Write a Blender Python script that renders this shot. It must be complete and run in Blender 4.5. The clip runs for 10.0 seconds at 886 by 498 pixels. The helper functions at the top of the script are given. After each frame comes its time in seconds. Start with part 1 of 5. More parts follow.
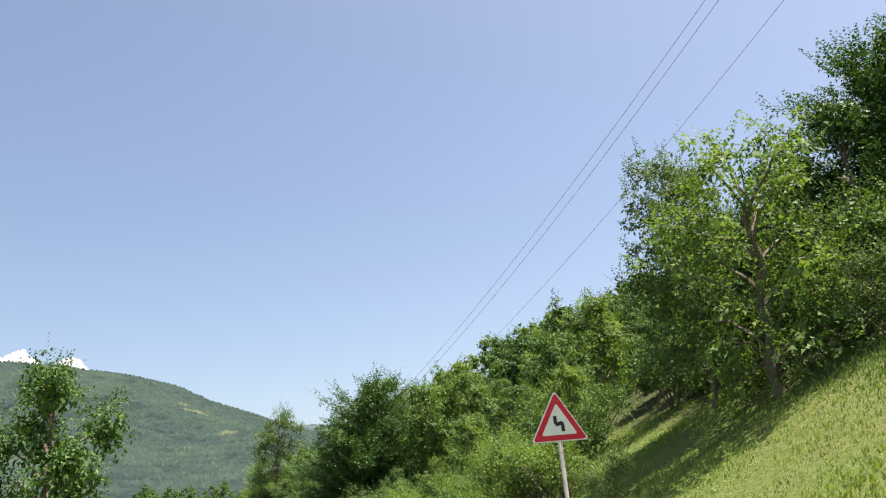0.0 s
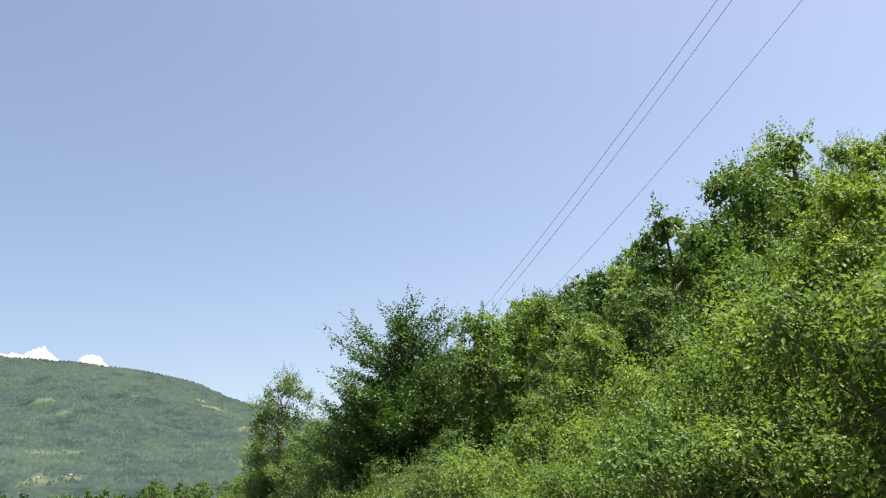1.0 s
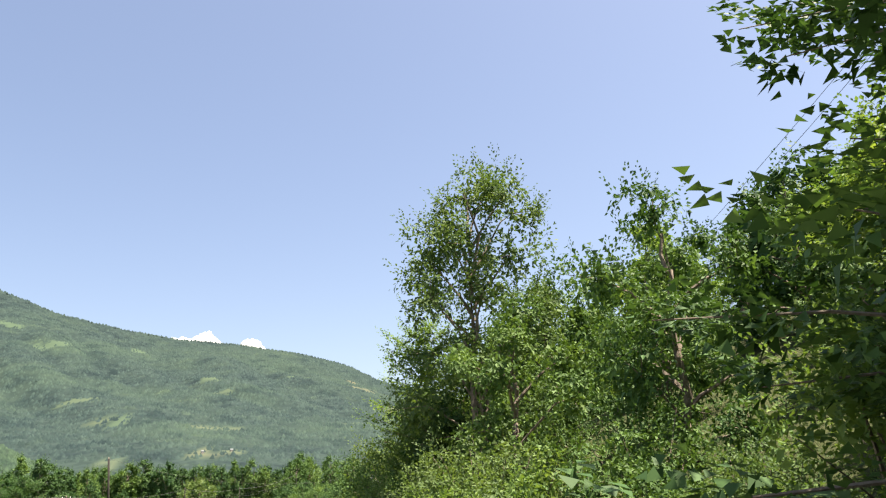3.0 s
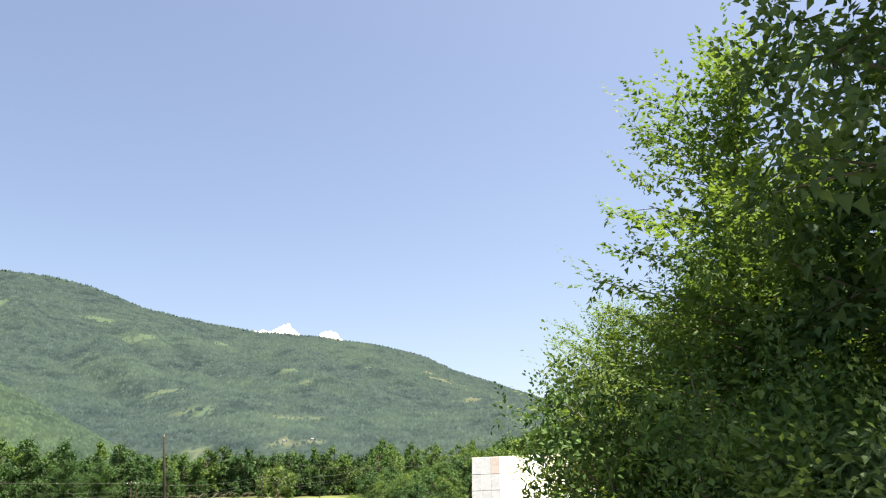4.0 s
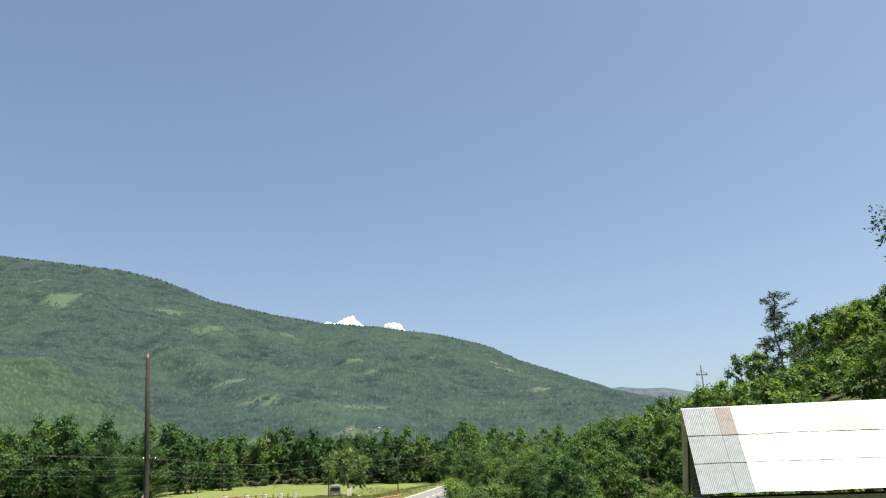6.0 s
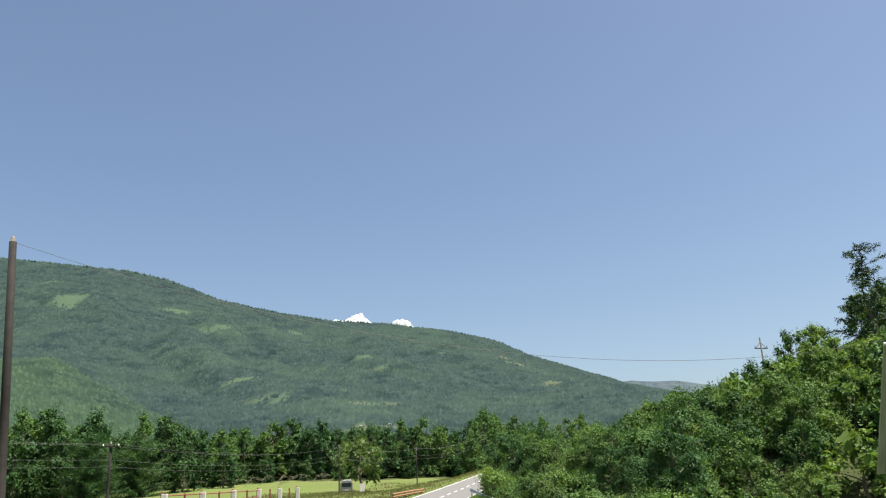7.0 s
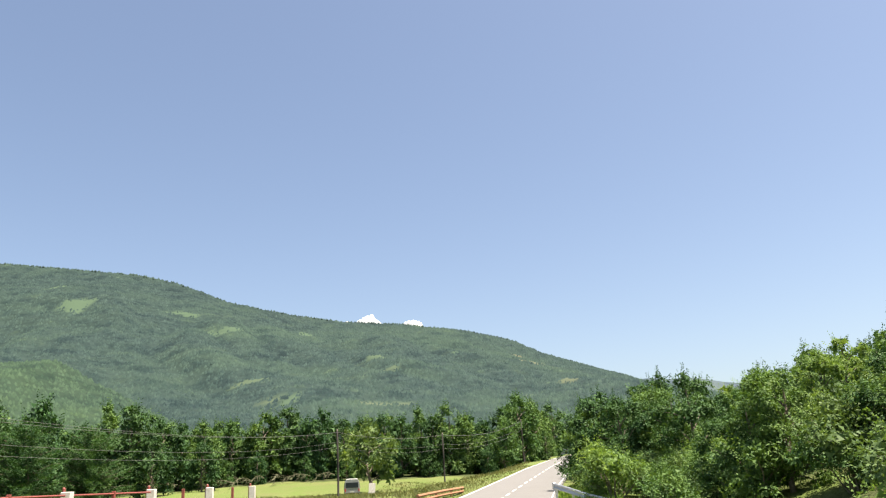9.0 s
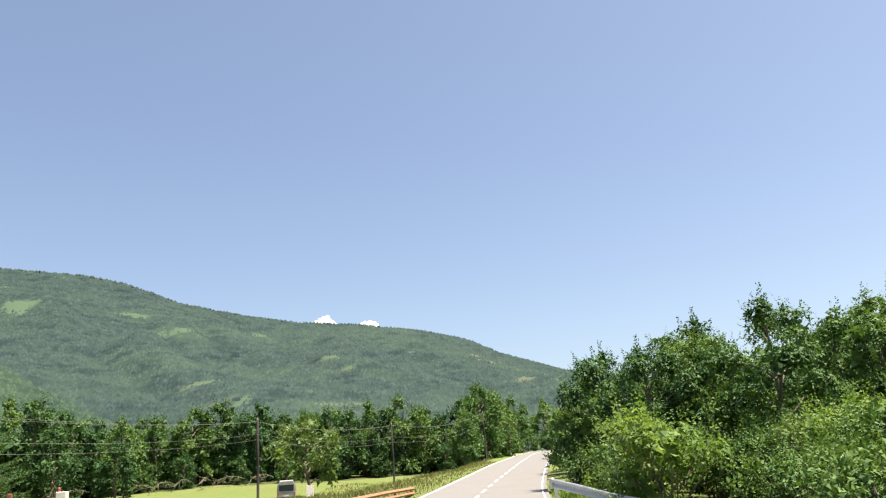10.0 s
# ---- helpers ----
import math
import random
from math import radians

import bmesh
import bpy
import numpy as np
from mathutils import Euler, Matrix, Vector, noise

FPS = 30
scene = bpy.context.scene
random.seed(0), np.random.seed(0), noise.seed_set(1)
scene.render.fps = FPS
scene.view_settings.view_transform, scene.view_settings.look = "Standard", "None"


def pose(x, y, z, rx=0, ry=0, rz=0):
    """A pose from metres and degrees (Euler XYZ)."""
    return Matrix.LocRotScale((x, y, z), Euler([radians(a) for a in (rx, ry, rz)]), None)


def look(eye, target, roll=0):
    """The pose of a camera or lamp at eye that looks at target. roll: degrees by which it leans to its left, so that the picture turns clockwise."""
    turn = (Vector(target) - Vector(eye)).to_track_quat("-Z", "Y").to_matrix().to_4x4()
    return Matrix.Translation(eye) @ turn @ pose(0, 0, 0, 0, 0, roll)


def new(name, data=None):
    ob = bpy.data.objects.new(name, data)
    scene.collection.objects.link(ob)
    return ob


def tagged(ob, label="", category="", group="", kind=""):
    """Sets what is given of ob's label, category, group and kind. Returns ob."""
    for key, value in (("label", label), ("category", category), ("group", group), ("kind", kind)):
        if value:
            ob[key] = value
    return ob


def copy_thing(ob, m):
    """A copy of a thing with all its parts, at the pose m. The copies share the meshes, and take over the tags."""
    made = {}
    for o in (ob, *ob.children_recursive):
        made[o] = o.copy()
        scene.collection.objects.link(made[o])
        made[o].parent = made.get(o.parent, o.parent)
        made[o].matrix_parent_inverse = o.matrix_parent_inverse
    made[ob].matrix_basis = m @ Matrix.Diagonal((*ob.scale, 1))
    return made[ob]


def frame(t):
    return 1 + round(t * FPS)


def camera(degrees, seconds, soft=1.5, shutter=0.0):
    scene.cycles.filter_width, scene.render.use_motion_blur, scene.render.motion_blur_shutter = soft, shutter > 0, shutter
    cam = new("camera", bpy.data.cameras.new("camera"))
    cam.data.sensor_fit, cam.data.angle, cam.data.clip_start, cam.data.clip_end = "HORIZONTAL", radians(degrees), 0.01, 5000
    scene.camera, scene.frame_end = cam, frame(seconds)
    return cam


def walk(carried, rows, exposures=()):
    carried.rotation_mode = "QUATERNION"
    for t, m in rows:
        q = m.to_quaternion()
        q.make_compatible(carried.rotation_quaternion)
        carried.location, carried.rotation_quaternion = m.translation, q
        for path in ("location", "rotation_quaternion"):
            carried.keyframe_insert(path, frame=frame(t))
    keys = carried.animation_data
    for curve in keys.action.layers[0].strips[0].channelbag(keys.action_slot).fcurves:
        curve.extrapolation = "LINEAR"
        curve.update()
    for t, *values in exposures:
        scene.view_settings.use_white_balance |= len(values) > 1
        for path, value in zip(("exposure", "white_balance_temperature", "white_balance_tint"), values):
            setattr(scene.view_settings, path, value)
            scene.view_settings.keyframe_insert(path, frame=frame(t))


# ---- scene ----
cam = camera(59.2, 10.0, soft=1.2)
PATH = [
    (0, (6.631, 0.419, 1.19), (7.525, 2.094, 1.82), -5.3),
    (0.3, (8.187, 4.528, 1.097), (9.093, 6.193, 1.736), -5.8),
    (0.5, (9.192, 7.356, 1.052), (10.08, 9.035, 1.68), -5.3),
    (1, (11.502, 14.704, 0.933), (12.358, 16.399, 1.561), -5.1),
    (1.5, (13.616, 22.394, 0.959), (14.409, 24.121, 1.582), -4.9),
    (2, (15.392, 30.192, 0.914), (16.096, 31.955, 1.545), -3.9),
    (2.2, (15.994, 33.297, 0.897), (16.655, 35.076, 1.527), -2.8),
    (3.3, (18.245, 50.102, 0.896), (18.711, 51.948, 1.509), -3.1),
    (3.5, (18.395, 53.112, 0.913), (18.823, 54.969, 1.522), -2.9),
    (4, (18.303, 60.57, 0.94), (18.64, 62.446, 1.545), -2.3),
    (4.5, (18.028, 68.085, 0.882), (18.289, 69.974, 1.484), -1.9),
    (5, (17.577, 75.715, 0.749), (17.793, 77.612, 1.345), -1.7),
    (5.5, (17.252, 83.097, 0.615), (17.444, 84.997, 1.209), -1.7),
    (5.7, (17.134, 86.11, 0.573), (17.319, 88.011, 1.166), -1.7),
    (6.8, (16.249, 102.894, 0.152), (16.417, 104.798, 0.742), -2.3),
    (7, (16.155, 105.808, 0.166), (16.319, 107.714, 0.751), -2.6),
    (7.5, (15.937, 112.825, 0.087), (16.094, 114.732, 0.671), -2.7),
    (8, (15.758, 120.429, 0.025), (15.906, 122.335, 0.613), -3.0),
    (8.5, (15.722, 127.941, 0.032), (15.861, 129.847, 0.62), -3.2),
    (9, (15.92, 135.412, 0.025), (16.059, 137.318, 0.615), -3.4),
    (9.2, (16.105, 138.379, 0.033), (16.256, 140.285, 0.62), -3.6),
    (9.5, (16.502, 142.769, 0.044), (16.687, 144.672, 0.632), -3.8),
    (10, (17.417, 149.988, 0.017), (17.666, 151.884, 0.602), -4.4),
]
walk(cam, [(t, look(eye, target, roll)) for t, eye, target, roll in PATH],
     exposures=[(0, 1.67, 7250, 13), (1.5, 1.77, 7350, 14), (3.5, 1.94, 7400, 15), (5.5, 1.48, 7050, 10), (7, 1.25, 6700, 8), (8, 1.48, 7000, 10), (10, 1.71, 7200, 12)])

# ---- world, sun and sky ----
SUN_TO = Vector((0.36, -0.14, 1.1)).normalized()
world = bpy.data.worlds.new("sky")
scene.world = world
world.use_nodes = True
wn = world.node_tree
sky = wn.nodes.new("ShaderNodeTexSky")
sky.sky_type = "NISHITA"
sky.sun_disc = False
sky.sun_elevation = math.asin(SUN_TO.z)
sky.sun_rotation = math.atan2(SUN_TO.x, SUN_TO.y)
sky.altitude = 600
sky.air_density, sky.dust_density, sky.ozone_density = 1.0, 3.2, 1.5
wn.links.new(sky.outputs[0], wn.nodes["Background"].inputs[0])
wn.nodes["Background"].inputs[1].default_value = 0.068
sun_data = bpy.data.lights.new("sun", "SUN")
sun_data.energy, sun_data.angle, sun_data.color = 5.0, radians(0.55), (1.0, 0.95, 0.86)
sun = new("sun", sun_data)
sun.matrix_world = look((0, 0, 200), Vector((0, 0, 200)) - SUN_TO)


# ---- materials ----
def material(name, rough=0.7, metal=0.0, spec=0.35):
    m = bpy.data.materials.new(name)
    m.use_nodes = True
    b = m.node_tree.nodes["Principled BSDF"]
    b.inputs["Roughness"].default_value = rough
    b.inputs["Metallic"].default_value = metal
    b.inputs["Specular IOR Level"].default_value = spec
    return m, m.node_tree.nodes, m.node_tree.links, b


def ramp(nodes, links, source, stops):
    r = nodes.new("ShaderNodeValToRGB")
    while len(r.color_ramp.elements) < len(stops):
        r.color_ramp.elements.new(0.5)
    for e, (p, c) in zip(r.color_ramp.elements, stops):
        e.position, e.color = p, (*c, 1)
    links.new(source, r.inputs[0])
    return r.outputs[0]


def noise_tex(nodes, links, scale, detail=4.0, rough=0.55, vector=None):
    n = nodes.new("ShaderNodeTexNoise")
    n.inputs["Scale"].default_value = scale
    n.inputs["Detail"].default_value = detail
    n.inputs["Roughness"].default_value = rough
    if vector is not None:
        links.new(vector, n.inputs["Vector"])
    return n.outputs["Fac"]


def mixed(nodes, links, fac, a, b, mode="MIX"):
    x = nodes.new("ShaderNodeMix")
    x.data_type, x.blend_type = "RGBA", mode
    for socket, value in ((x.inputs[0], fac), (x.inputs[6], a), (x.inputs[7], b)):
        if hasattr(value, "is_output"):
            links.new(value, socket)
        elif socket == x.inputs[0]:
            socket.default_value = value
        else:
            socket.default_value = (*value, 1)
    return x.outputs[2]


def bumped(nodes, links, b, height, strength, distance):
    n = nodes.new("ShaderNodeBump")
    n.inputs["Strength"].default_value, n.inputs["Distance"].default_value = strength, distance
    links.new(height, n.inputs["Height"])
    links.new(n.outputs[0], b.inputs["Normal"])


def obj_coords(nodes):
    return nodes.new("ShaderNodeTexCoord").outputs["Object"]


def simple(name, low, high, scale, rough=0.7, metal=0.0, bump=0.3, depth=0.01, spec=0.35):
    m, n, l, b = material(name, rough, metal, spec)
    co = obj_coords(n)
    fine = noise_tex(n, l, scale, 6, 0.6, co)
    wide = noise_tex(n, l, scale * 0.12, 3, 0.5, co)
    c1 = ramp(n, l, fine, [(0.3, low), (0.7, high)])
    mid = tuple((p + q) * 0.42 for p, q in zip(low, high))
    l.new(mixed(n, l, ramp(n, l, wide, [(0.45, (0, 0, 0)), (0.75, (0.6, 0.6, 0.6))]), c1, mid), b.inputs["Base Color"])
    if bump:
        bumped(n, l, b, fine, bump, depth)
    return m


def leaf_material(name, low, high, through_=0.22):
    """Leaves: a little apart one from another, each tree and each bough with its own tint."""
    m, n, l, b = material(name, 0.6, 0, 0.13)
    island = n.new("ShaderNodeNewGeometry").outputs["Random Per Island"]
    ob = n.new("ShaderNodeObjectInfo").outputs["Random"]
    c = ramp(n, l, island, [(0.0, low), (1.0, high)])
    bough = noise_tex(n, l, 0.55, 2, 0.5, obj_coords(n))
    c = mixed(n, l, 1.0, c, ramp(n, l, bough, [(0.35, (0.74, 0.82, 0.86)), (0.65, (1.22, 1.16, 1.04))]), "MULTIPLY")
    c = mixed(n, l, 1.0, c, ramp(n, l, ob, [(0.0, (0.76, 0.84, 0.84)), (0.5, (1, 1, 1)), (1.0, (1.12, 1.07, 0.94))]), "MULTIPLY")
    l.new(c, b.inputs["Base Color"])
    t = n.new("ShaderNodeBsdfTranslucent")
    l.new(mixed(n, l, 1.0, c, (1.25, 1.25, 0.55), "MULTIPLY"), t.inputs["Color"])
    mx = n.new("ShaderNodeMixShader")
    mx.inputs[0].default_value = through_
    l.new(b.outputs[0], mx.inputs[1])
    l.new(t.outputs[0], mx.inputs[2])
    l.new(mx.outputs[0], n["Material Output"].inputs[0])
    return m


LEAF_BROAD = leaf_material("leaf_broad", (0.044, 0.094, 0.027), (0.108, 0.186, 0.060), 0.22)
LEAF_YELLOW = leaf_material("leaf_yellow", (0.074, 0.136, 0.035), (0.160, 0.244, 0.080), 0.36)
LEAF_DARK = leaf_material("leaf_dark", (0.026, 0.066, 0.023), (0.062, 0.128, 0.044), 0.17)
LEAF_GREY = leaf_material("leaf_grey", (0.058, 0.100, 0.036), (0.124, 0.190, 0.076), 0.28)
LEAF_FAR = leaf_material("leaf_far", (0.022, 0.056, 0.019), (0.052, 0.108, 0.036), 0.15)
BLADE_DRY = leaf_material("dry_grass_blade", (0.115, 0.125, 0.040), (0.19, 0.185, 0.085), 0.25)
NEEDLE = leaf_material("needle", (0.028, 0.056, 0.030), (0.055, 0.095, 0.050), 0.12)
BLADE = leaf_material("grass_blade", (0.115, 0.200, 0.042), (0.195, 0.285, 0.080), 0.28)
BARK = simple("bark", (0.07, 0.055, 0.04), (0.19, 0.16, 0.125), 9, 0.9, 0, 0.8, 0.03)
POLE_WOOD = simple("pole_wood", (0.007, 0.006, 0.0055), (0.020, 0.016, 0.0135), 6, 0.85, 0, 0.5, 0.01)
DEAD_WOOD = simple("dead_wood", (0.075, 0.078, 0.045), (0.15, 0.15, 0.09), 6, 0.9, 0, 0.5, 0.01)
GREY_WOOD = simple("grey_wood", (0.10, 0.085, 0.07), (0.24, 0.21, 0.18), 7, 0.9, 0, 0.6, 0.01)
OLD_BOARD = simple("old_board", (0.03, 0.024, 0.02), (0.10, 0.08, 0.065), 5, 0.9, 0, 0.6, 0.01)
CONCRETE = simple("concrete", (0.16, 0.155, 0.145), (0.30, 0.285, 0.26), 5, 0.9, 0, 0.5, 0.01)
STEEL = simple("galvanised_steel", (0.42, 0.43, 0.44), (0.62, 0.63, 0.64), 12, 0.45, 0.7, 0.1, 0.002)
DULL_STEEL = simple("dull_steel", (0.065, 0.070, 0.074), (0.125, 0.132, 0.138), 9, 0.75, 0.0, 0.2, 0.002)
PALE_WIRE = simple("pale_wire", (0.13, 0.13, 0.13), (0.20, 0.20, 0.19), 3, 0.5, 0.4, 0)
WIRE = simple("wire", (0.02, 0.02, 0.022), (0.05, 0.05, 0.05), 3, 0.6, 0.2, 0)
RED_PAINT = simple("red_paint", (0.17, 0.040, 0.034), (0.27, 0.075, 0.062), 10, 0.5, 0, 0.1, 0.002)
WHITE_PAINT = simple("white_paint", (0.42, 0.38, 0.36), (0.66, 0.62, 0.59), 8, 0.7, 0, 0.2, 0.004)
SIGN_RED = simple("sign_red", (0.50, 0.012, 0.03), (0.62, 0.025, 0.045), 14, 0.35, 0, 0)
SIGN_WHITE = simple("sign_white", (0.70, 0.70, 0.70), (0.82, 0.82, 0.82), 14, 0.35, 0, 0)
SIGN_BLACK = simple("sign_black", (0.012, 0.012, 0.012), (0.03, 0.03, 0.03), 14, 0.5, 0, 0)
RUST_BEAM = simple("rusty_beam", (0.19, 0.085, 0.045), (0.36, 0.19, 0.11), 6, 0.8, 0, 0.3, 0.006)
SHEET_STAIN = simple("stained_sheet", (0.30, 0.26, 0.18), (0.55, 0.52, 0.46), 1.2, 0.6, 0.0, 0.05, 0.002)
SHEET_WHITE = simple("white_sheet", (0.46, 0.45, 0.42), (0.60, 0.60, 0.59), 0.7, 0.5, 0.0, 0.05, 0.002, 0.5)
SHEET_GREY = simple("grey_sheet", (0.098, 0.118, 0.132), (0.15, 0.174, 0.190), 3, 0.6, 0.1, 0.1, 0.003)
SHEET_RUST = simple("rust_sheet", (0.125, 0.112, 0.106), (0.185, 0.168, 0.160), 4, 0.7, 0.1, 0.1, 0.003)
LINE_WHITE = simple("line_white", (0.60, 0.60, 0.57), (0.82, 0.82, 0.79), 6, 0.6, 0, 0.1, 0.002)
VAN_SILVER = simple("van_silver", (0.22, 0.225, 0.23), (0.32, 0.325, 0.33), 4, 0.3, 0.4, 0)
VAN_WHITE = simple("van_white", (0.45, 0.45, 0.44), (0.56, 0.56, 0.55), 4, 0.35, 0, 0)
RUBBER = simple("rubber", (0.015, 0.015, 0.015), (0.035, 0.033, 0.03), 12, 0.8, 0, 0.2, 0.004)
STONE = simple("stone", (0.22, 0.21, 0.19), (0.46, 0.44, 0.40), 5, 0.9, 0, 0.7, 0.03)
glass_m, gn, gl, gb = material("dark_glass", 0.06, 0, 0.6)
gb.inputs["Base Color"].default_value = (0.02, 0.025, 0.03, 1)
DARK_GLASS = glass_m
lamp_m, _, _, lb_ = material("red_lens", 0.2, 0, 0.5)
lb_.inputs["Base Color"].default_value = (0.45, 0.02, 0.02, 1)
RED_LENS = lamp_m

# grass ground: green and straw patches, fine blades as relief
GROUND, gn, gl, gb = material("meadow", 0.95, 0, 0.15)
co = obj_coords(gn)
f1, f2, f3 = noise_tex(gn, gl, 6.0, 8, 0.7, co), noise_tex(gn, gl, 0.22, 5, 0.6, co), noise_tex(gn, gl, 0.03, 4, 0.6, co)
g1 = ramp(gn, gl, f1, [(0.3, (0.078, 0.118, 0.026)), (0.7, (0.128, 0.174, 0.046))])
g2 = ramp(gn, gl, f1, [(0.3, (0.098, 0.105, 0.040)), (0.7, (0.165, 0.165, 0.070))])
straw = ramp(gn, gl, f2, [(0.40, (0, 0, 0)), (0.66, (0.95, 0.95, 0.95))])
g3 = mixed(gn, gl, straw, g1, g2)
g4 = mixed(gn, gl, ramp(gn, gl, f3, [(0.4, (0, 0, 0)), (0.7, (0.55, 0.55, 0.55))]), g3, (0.09, 0.12, 0.035))
litter = ramp(gn, gl, f1, [(0.3, (0.026, 0.036, 0.014)), (0.7, (0.07, 0.085, 0.03))])
wood_at = gn.new("ShaderNodeAttribute")
wood_at.attribute_name = "wood"
gl.new(mixed(gn, gl, wood_at.outputs["Fac"], g4, litter), gb.inputs["Base Color"])
bumped(gn, gl, gb, f1, 0.9, 0.15)

# worn pale asphalt
ASPHALT, gn, gl, gb = material("asphalt", 0.85, 0, 0.3)
co = obj_coords(gn)
f1, f2 = noise_tex(gn, gl, 60, 4, 0.7, co), noise_tex(gn, gl, 0.5, 5, 0.6, co)
a1 = ramp(gn, gl, f1, [(0.3, (0.105, 0.102, 0.099)), (0.7, (0.172, 0.169, 0.164))])
gl.new(mixed(gn, gl, ramp(gn, gl, f2, [(0.4, (0, 0, 0)), (0.7, (0.7, 0.7, 0.7))]), a1, (0.125, 0.122, 0.119)), gb.inputs["Base Color"])
bumped(gn, gl, gb, f1, 0.4, 0.006)


def forest_material(name, with_meadow, low, high):
    """Woods seen from afar: crowns of 8 m or so, with lighter and darker stands."""
    m, n, l, b = material(name, 0.95, 0, 0.1)
    co = obj_coords(n)
    cells = n.new("ShaderNodeTexVoronoi")
    cells.inputs["Scale"].default_value = 0.11
    l.new(co, cells.inputs["Vector"])
    f2, f4 = noise_tex(n, l, 0.0045, 5, 0.6, co), noise_tex(n, l, 0.02, 5, 0.65, co)
    c = ramp(n, l, cells.outputs["Color"], [(0.2, low), (0.8, high)])
    c = mixed(n, l, ramp(n, l, f2, [(0.42, (0, 0, 0)), (0.68, (0.85, 0.85, 0.85))]), c, tuple(q * k for q, k in zip(high, (1.12, 1.12, 0.95))))
    c = mixed(n, l, 1.0, c, ramp(n, l, f4, [(0.38, (0.62, 0.68, 0.75)), (0.48, (1, 1, 1)), (0.62, (1.06, 1.04, 1.0)), (0.68, (1.34, 1.27, 1.08))]), "MULTIPLY")
    if with_meadow:
        at = n.new("ShaderNodeAttribute")
        at.attribute_name = "clearing"
        dry = n.new("ShaderNodeAttribute")
        dry.attribute_name = "dry"
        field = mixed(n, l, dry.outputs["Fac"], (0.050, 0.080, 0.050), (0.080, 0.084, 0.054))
        c = mixed(n, l, at.outputs["Fac"], c, field)
        bumped(n, l, b, cells.outputs["Distance"], -0.6, 4.0)
    else:
        island = n.new("ShaderNodeNewGeometry").outputs["Random Per Island"]
        c = mixed(n, l, 1.0, c, ramp(n, l, island, [(0, (0.76, 0.79, 0.81)), (1, (1.20, 1.18, 1.14))]), "MULTIPLY")
    l.new(c, b.inputs["Base Color"])
    return m


# main slope and crowns: greens shifted to blue, aerial haze mixed into the colour
FOREST_HAZE = forest_material("hazy_forest_slope", True, (0.0142, 0.0262, 0.0255), (0.0225, 0.0388, 0.0360))
CANOPY_HAZE = forest_material("hazy_forest_canopy", False, (0.0160, 0.0300, 0.0295), (0.0255, 0.0442, 0.0412))
# spur crowns: greener, with a weaker haze tint in the colour
CANOPY_SPUR = forest_material("forest_canopy_spur", False, (0.0180, 0.0345, 0.0255), (0.0295, 0.0525, 0.0355))
# far ridge: the pale blue of distance haze is put into the base colour
RIDGE_HAZE = forest_material("hazy_far_ridge", False, (0.046, 0.064, 0.082), (0.052, 0.071, 0.089))
# ground of the spur, same weak haze tint painted in
SLOPE_SPUR = forest_material("spur_slope", True, (0.0135, 0.0260, 0.0195), (0.0225, 0.0400, 0.0275))
CLOUD, gn, gl, gb = material("cloud", 1.0, 0, 0.0)
gl.new(ramp(gn, gl, noise_tex(gn, gl, 0.02, 4, 0.5, obj_coords(gn)), [(0.3, (0.42, 0.44, 0.46)), (0.7, (0.52, 0.53, 0.54))]), gb.inputs["Base Color"])


# ---- mesh helpers ----
def mesh_of(name, verts, faces, mat, smooth=False):
    me = bpy.data.meshes.new(name)
    me.from_pydata([tuple(v) for v in verts], [], [tuple(f) for f in faces])
    if smooth:
        me.polygons.foreach_set("use_smooth", [True] * len(me.polygons))
    me.materials.append(mat)
    me.update()
    return me


def part(name, geo, mat, parent=None, label="", smooth=False):
    verts, faces = geo
    ob = new(name, mesh_of(name, verts, faces, mat, smooth))
    ob.parent = parent
    if label:
        tagged(ob, label)
    return ob


def thing(name, label, category, group="", kind=""):
    return tagged(new(name), label, category, group, kind)


def joined(*geos):
    verts, faces = [], []
    for v, f in geos:
        k = len(verts)
        verts += [tuple(p) for p in v]
        faces += [tuple(i + k for i in q) for q in f]
    return verts, faces


def block(x0, x1, y0, y1, z0, z1, bevel=0.0):
    """A box with chamfered edges."""
    bm = bmesh.new()
    bmesh.ops.create_cube(bm, size=1)
    for v in bm.verts:
        v.co = ((x0 + x1) / 2 + v.co.x * (x1 - x0), (y0 + y1) / 2 + v.co.y * (y1 - y0), (z0 + z1) / 2 + v.co.z * (z1 - z0))
    if bevel:
        bmesh.ops.bevel(bm, geom=bm.edges[:], offset=bevel, segments=1, affect="EDGES")
    bm.verts.index_update()
    geo = [tuple(v.co) for v in bm.verts], [tuple(v.index for v in f.verts) for f in bm.faces]
    bm.free()
    return geo


def tube(points, radii, sides=7, cap=True):
    """A tapered tube along points."""
    pts = [Vector(p) for p in points]
    verts, faces = [], []
    for i, p in enumerate(pts):
        d = (pts[min(i + 1, len(pts) - 1)] - pts[max(i - 1, 0)]).normalized()
        a = d.orthogonal().normalized() if abs(d.z) > 0.99 else d.cross(Vector((0, 0, 1))).normalized()
        b = d.cross(a)
        for k in range(sides):
            t = 2 * math.pi * k / sides
            verts.append(tuple(p + (a * math.cos(t) + b * math.sin(t)) * radii[i]))
    for i in range(len(pts) - 1):
        for k in range(sides):
            j = (k + 1) % sides
            faces.append((i * sides + k, i * sides + j, (i + 1) * sides + j, (i + 1) * sides + k))
    if cap:
        faces.append(tuple(range(sides)))
        faces.append(tuple(range((len(pts) - 1) * sides, len(pts) * sides)))
    return verts, faces


def moved(geo, m):
    return [tuple(m @ Vector(v)) for v in geo[0]], geo[1]


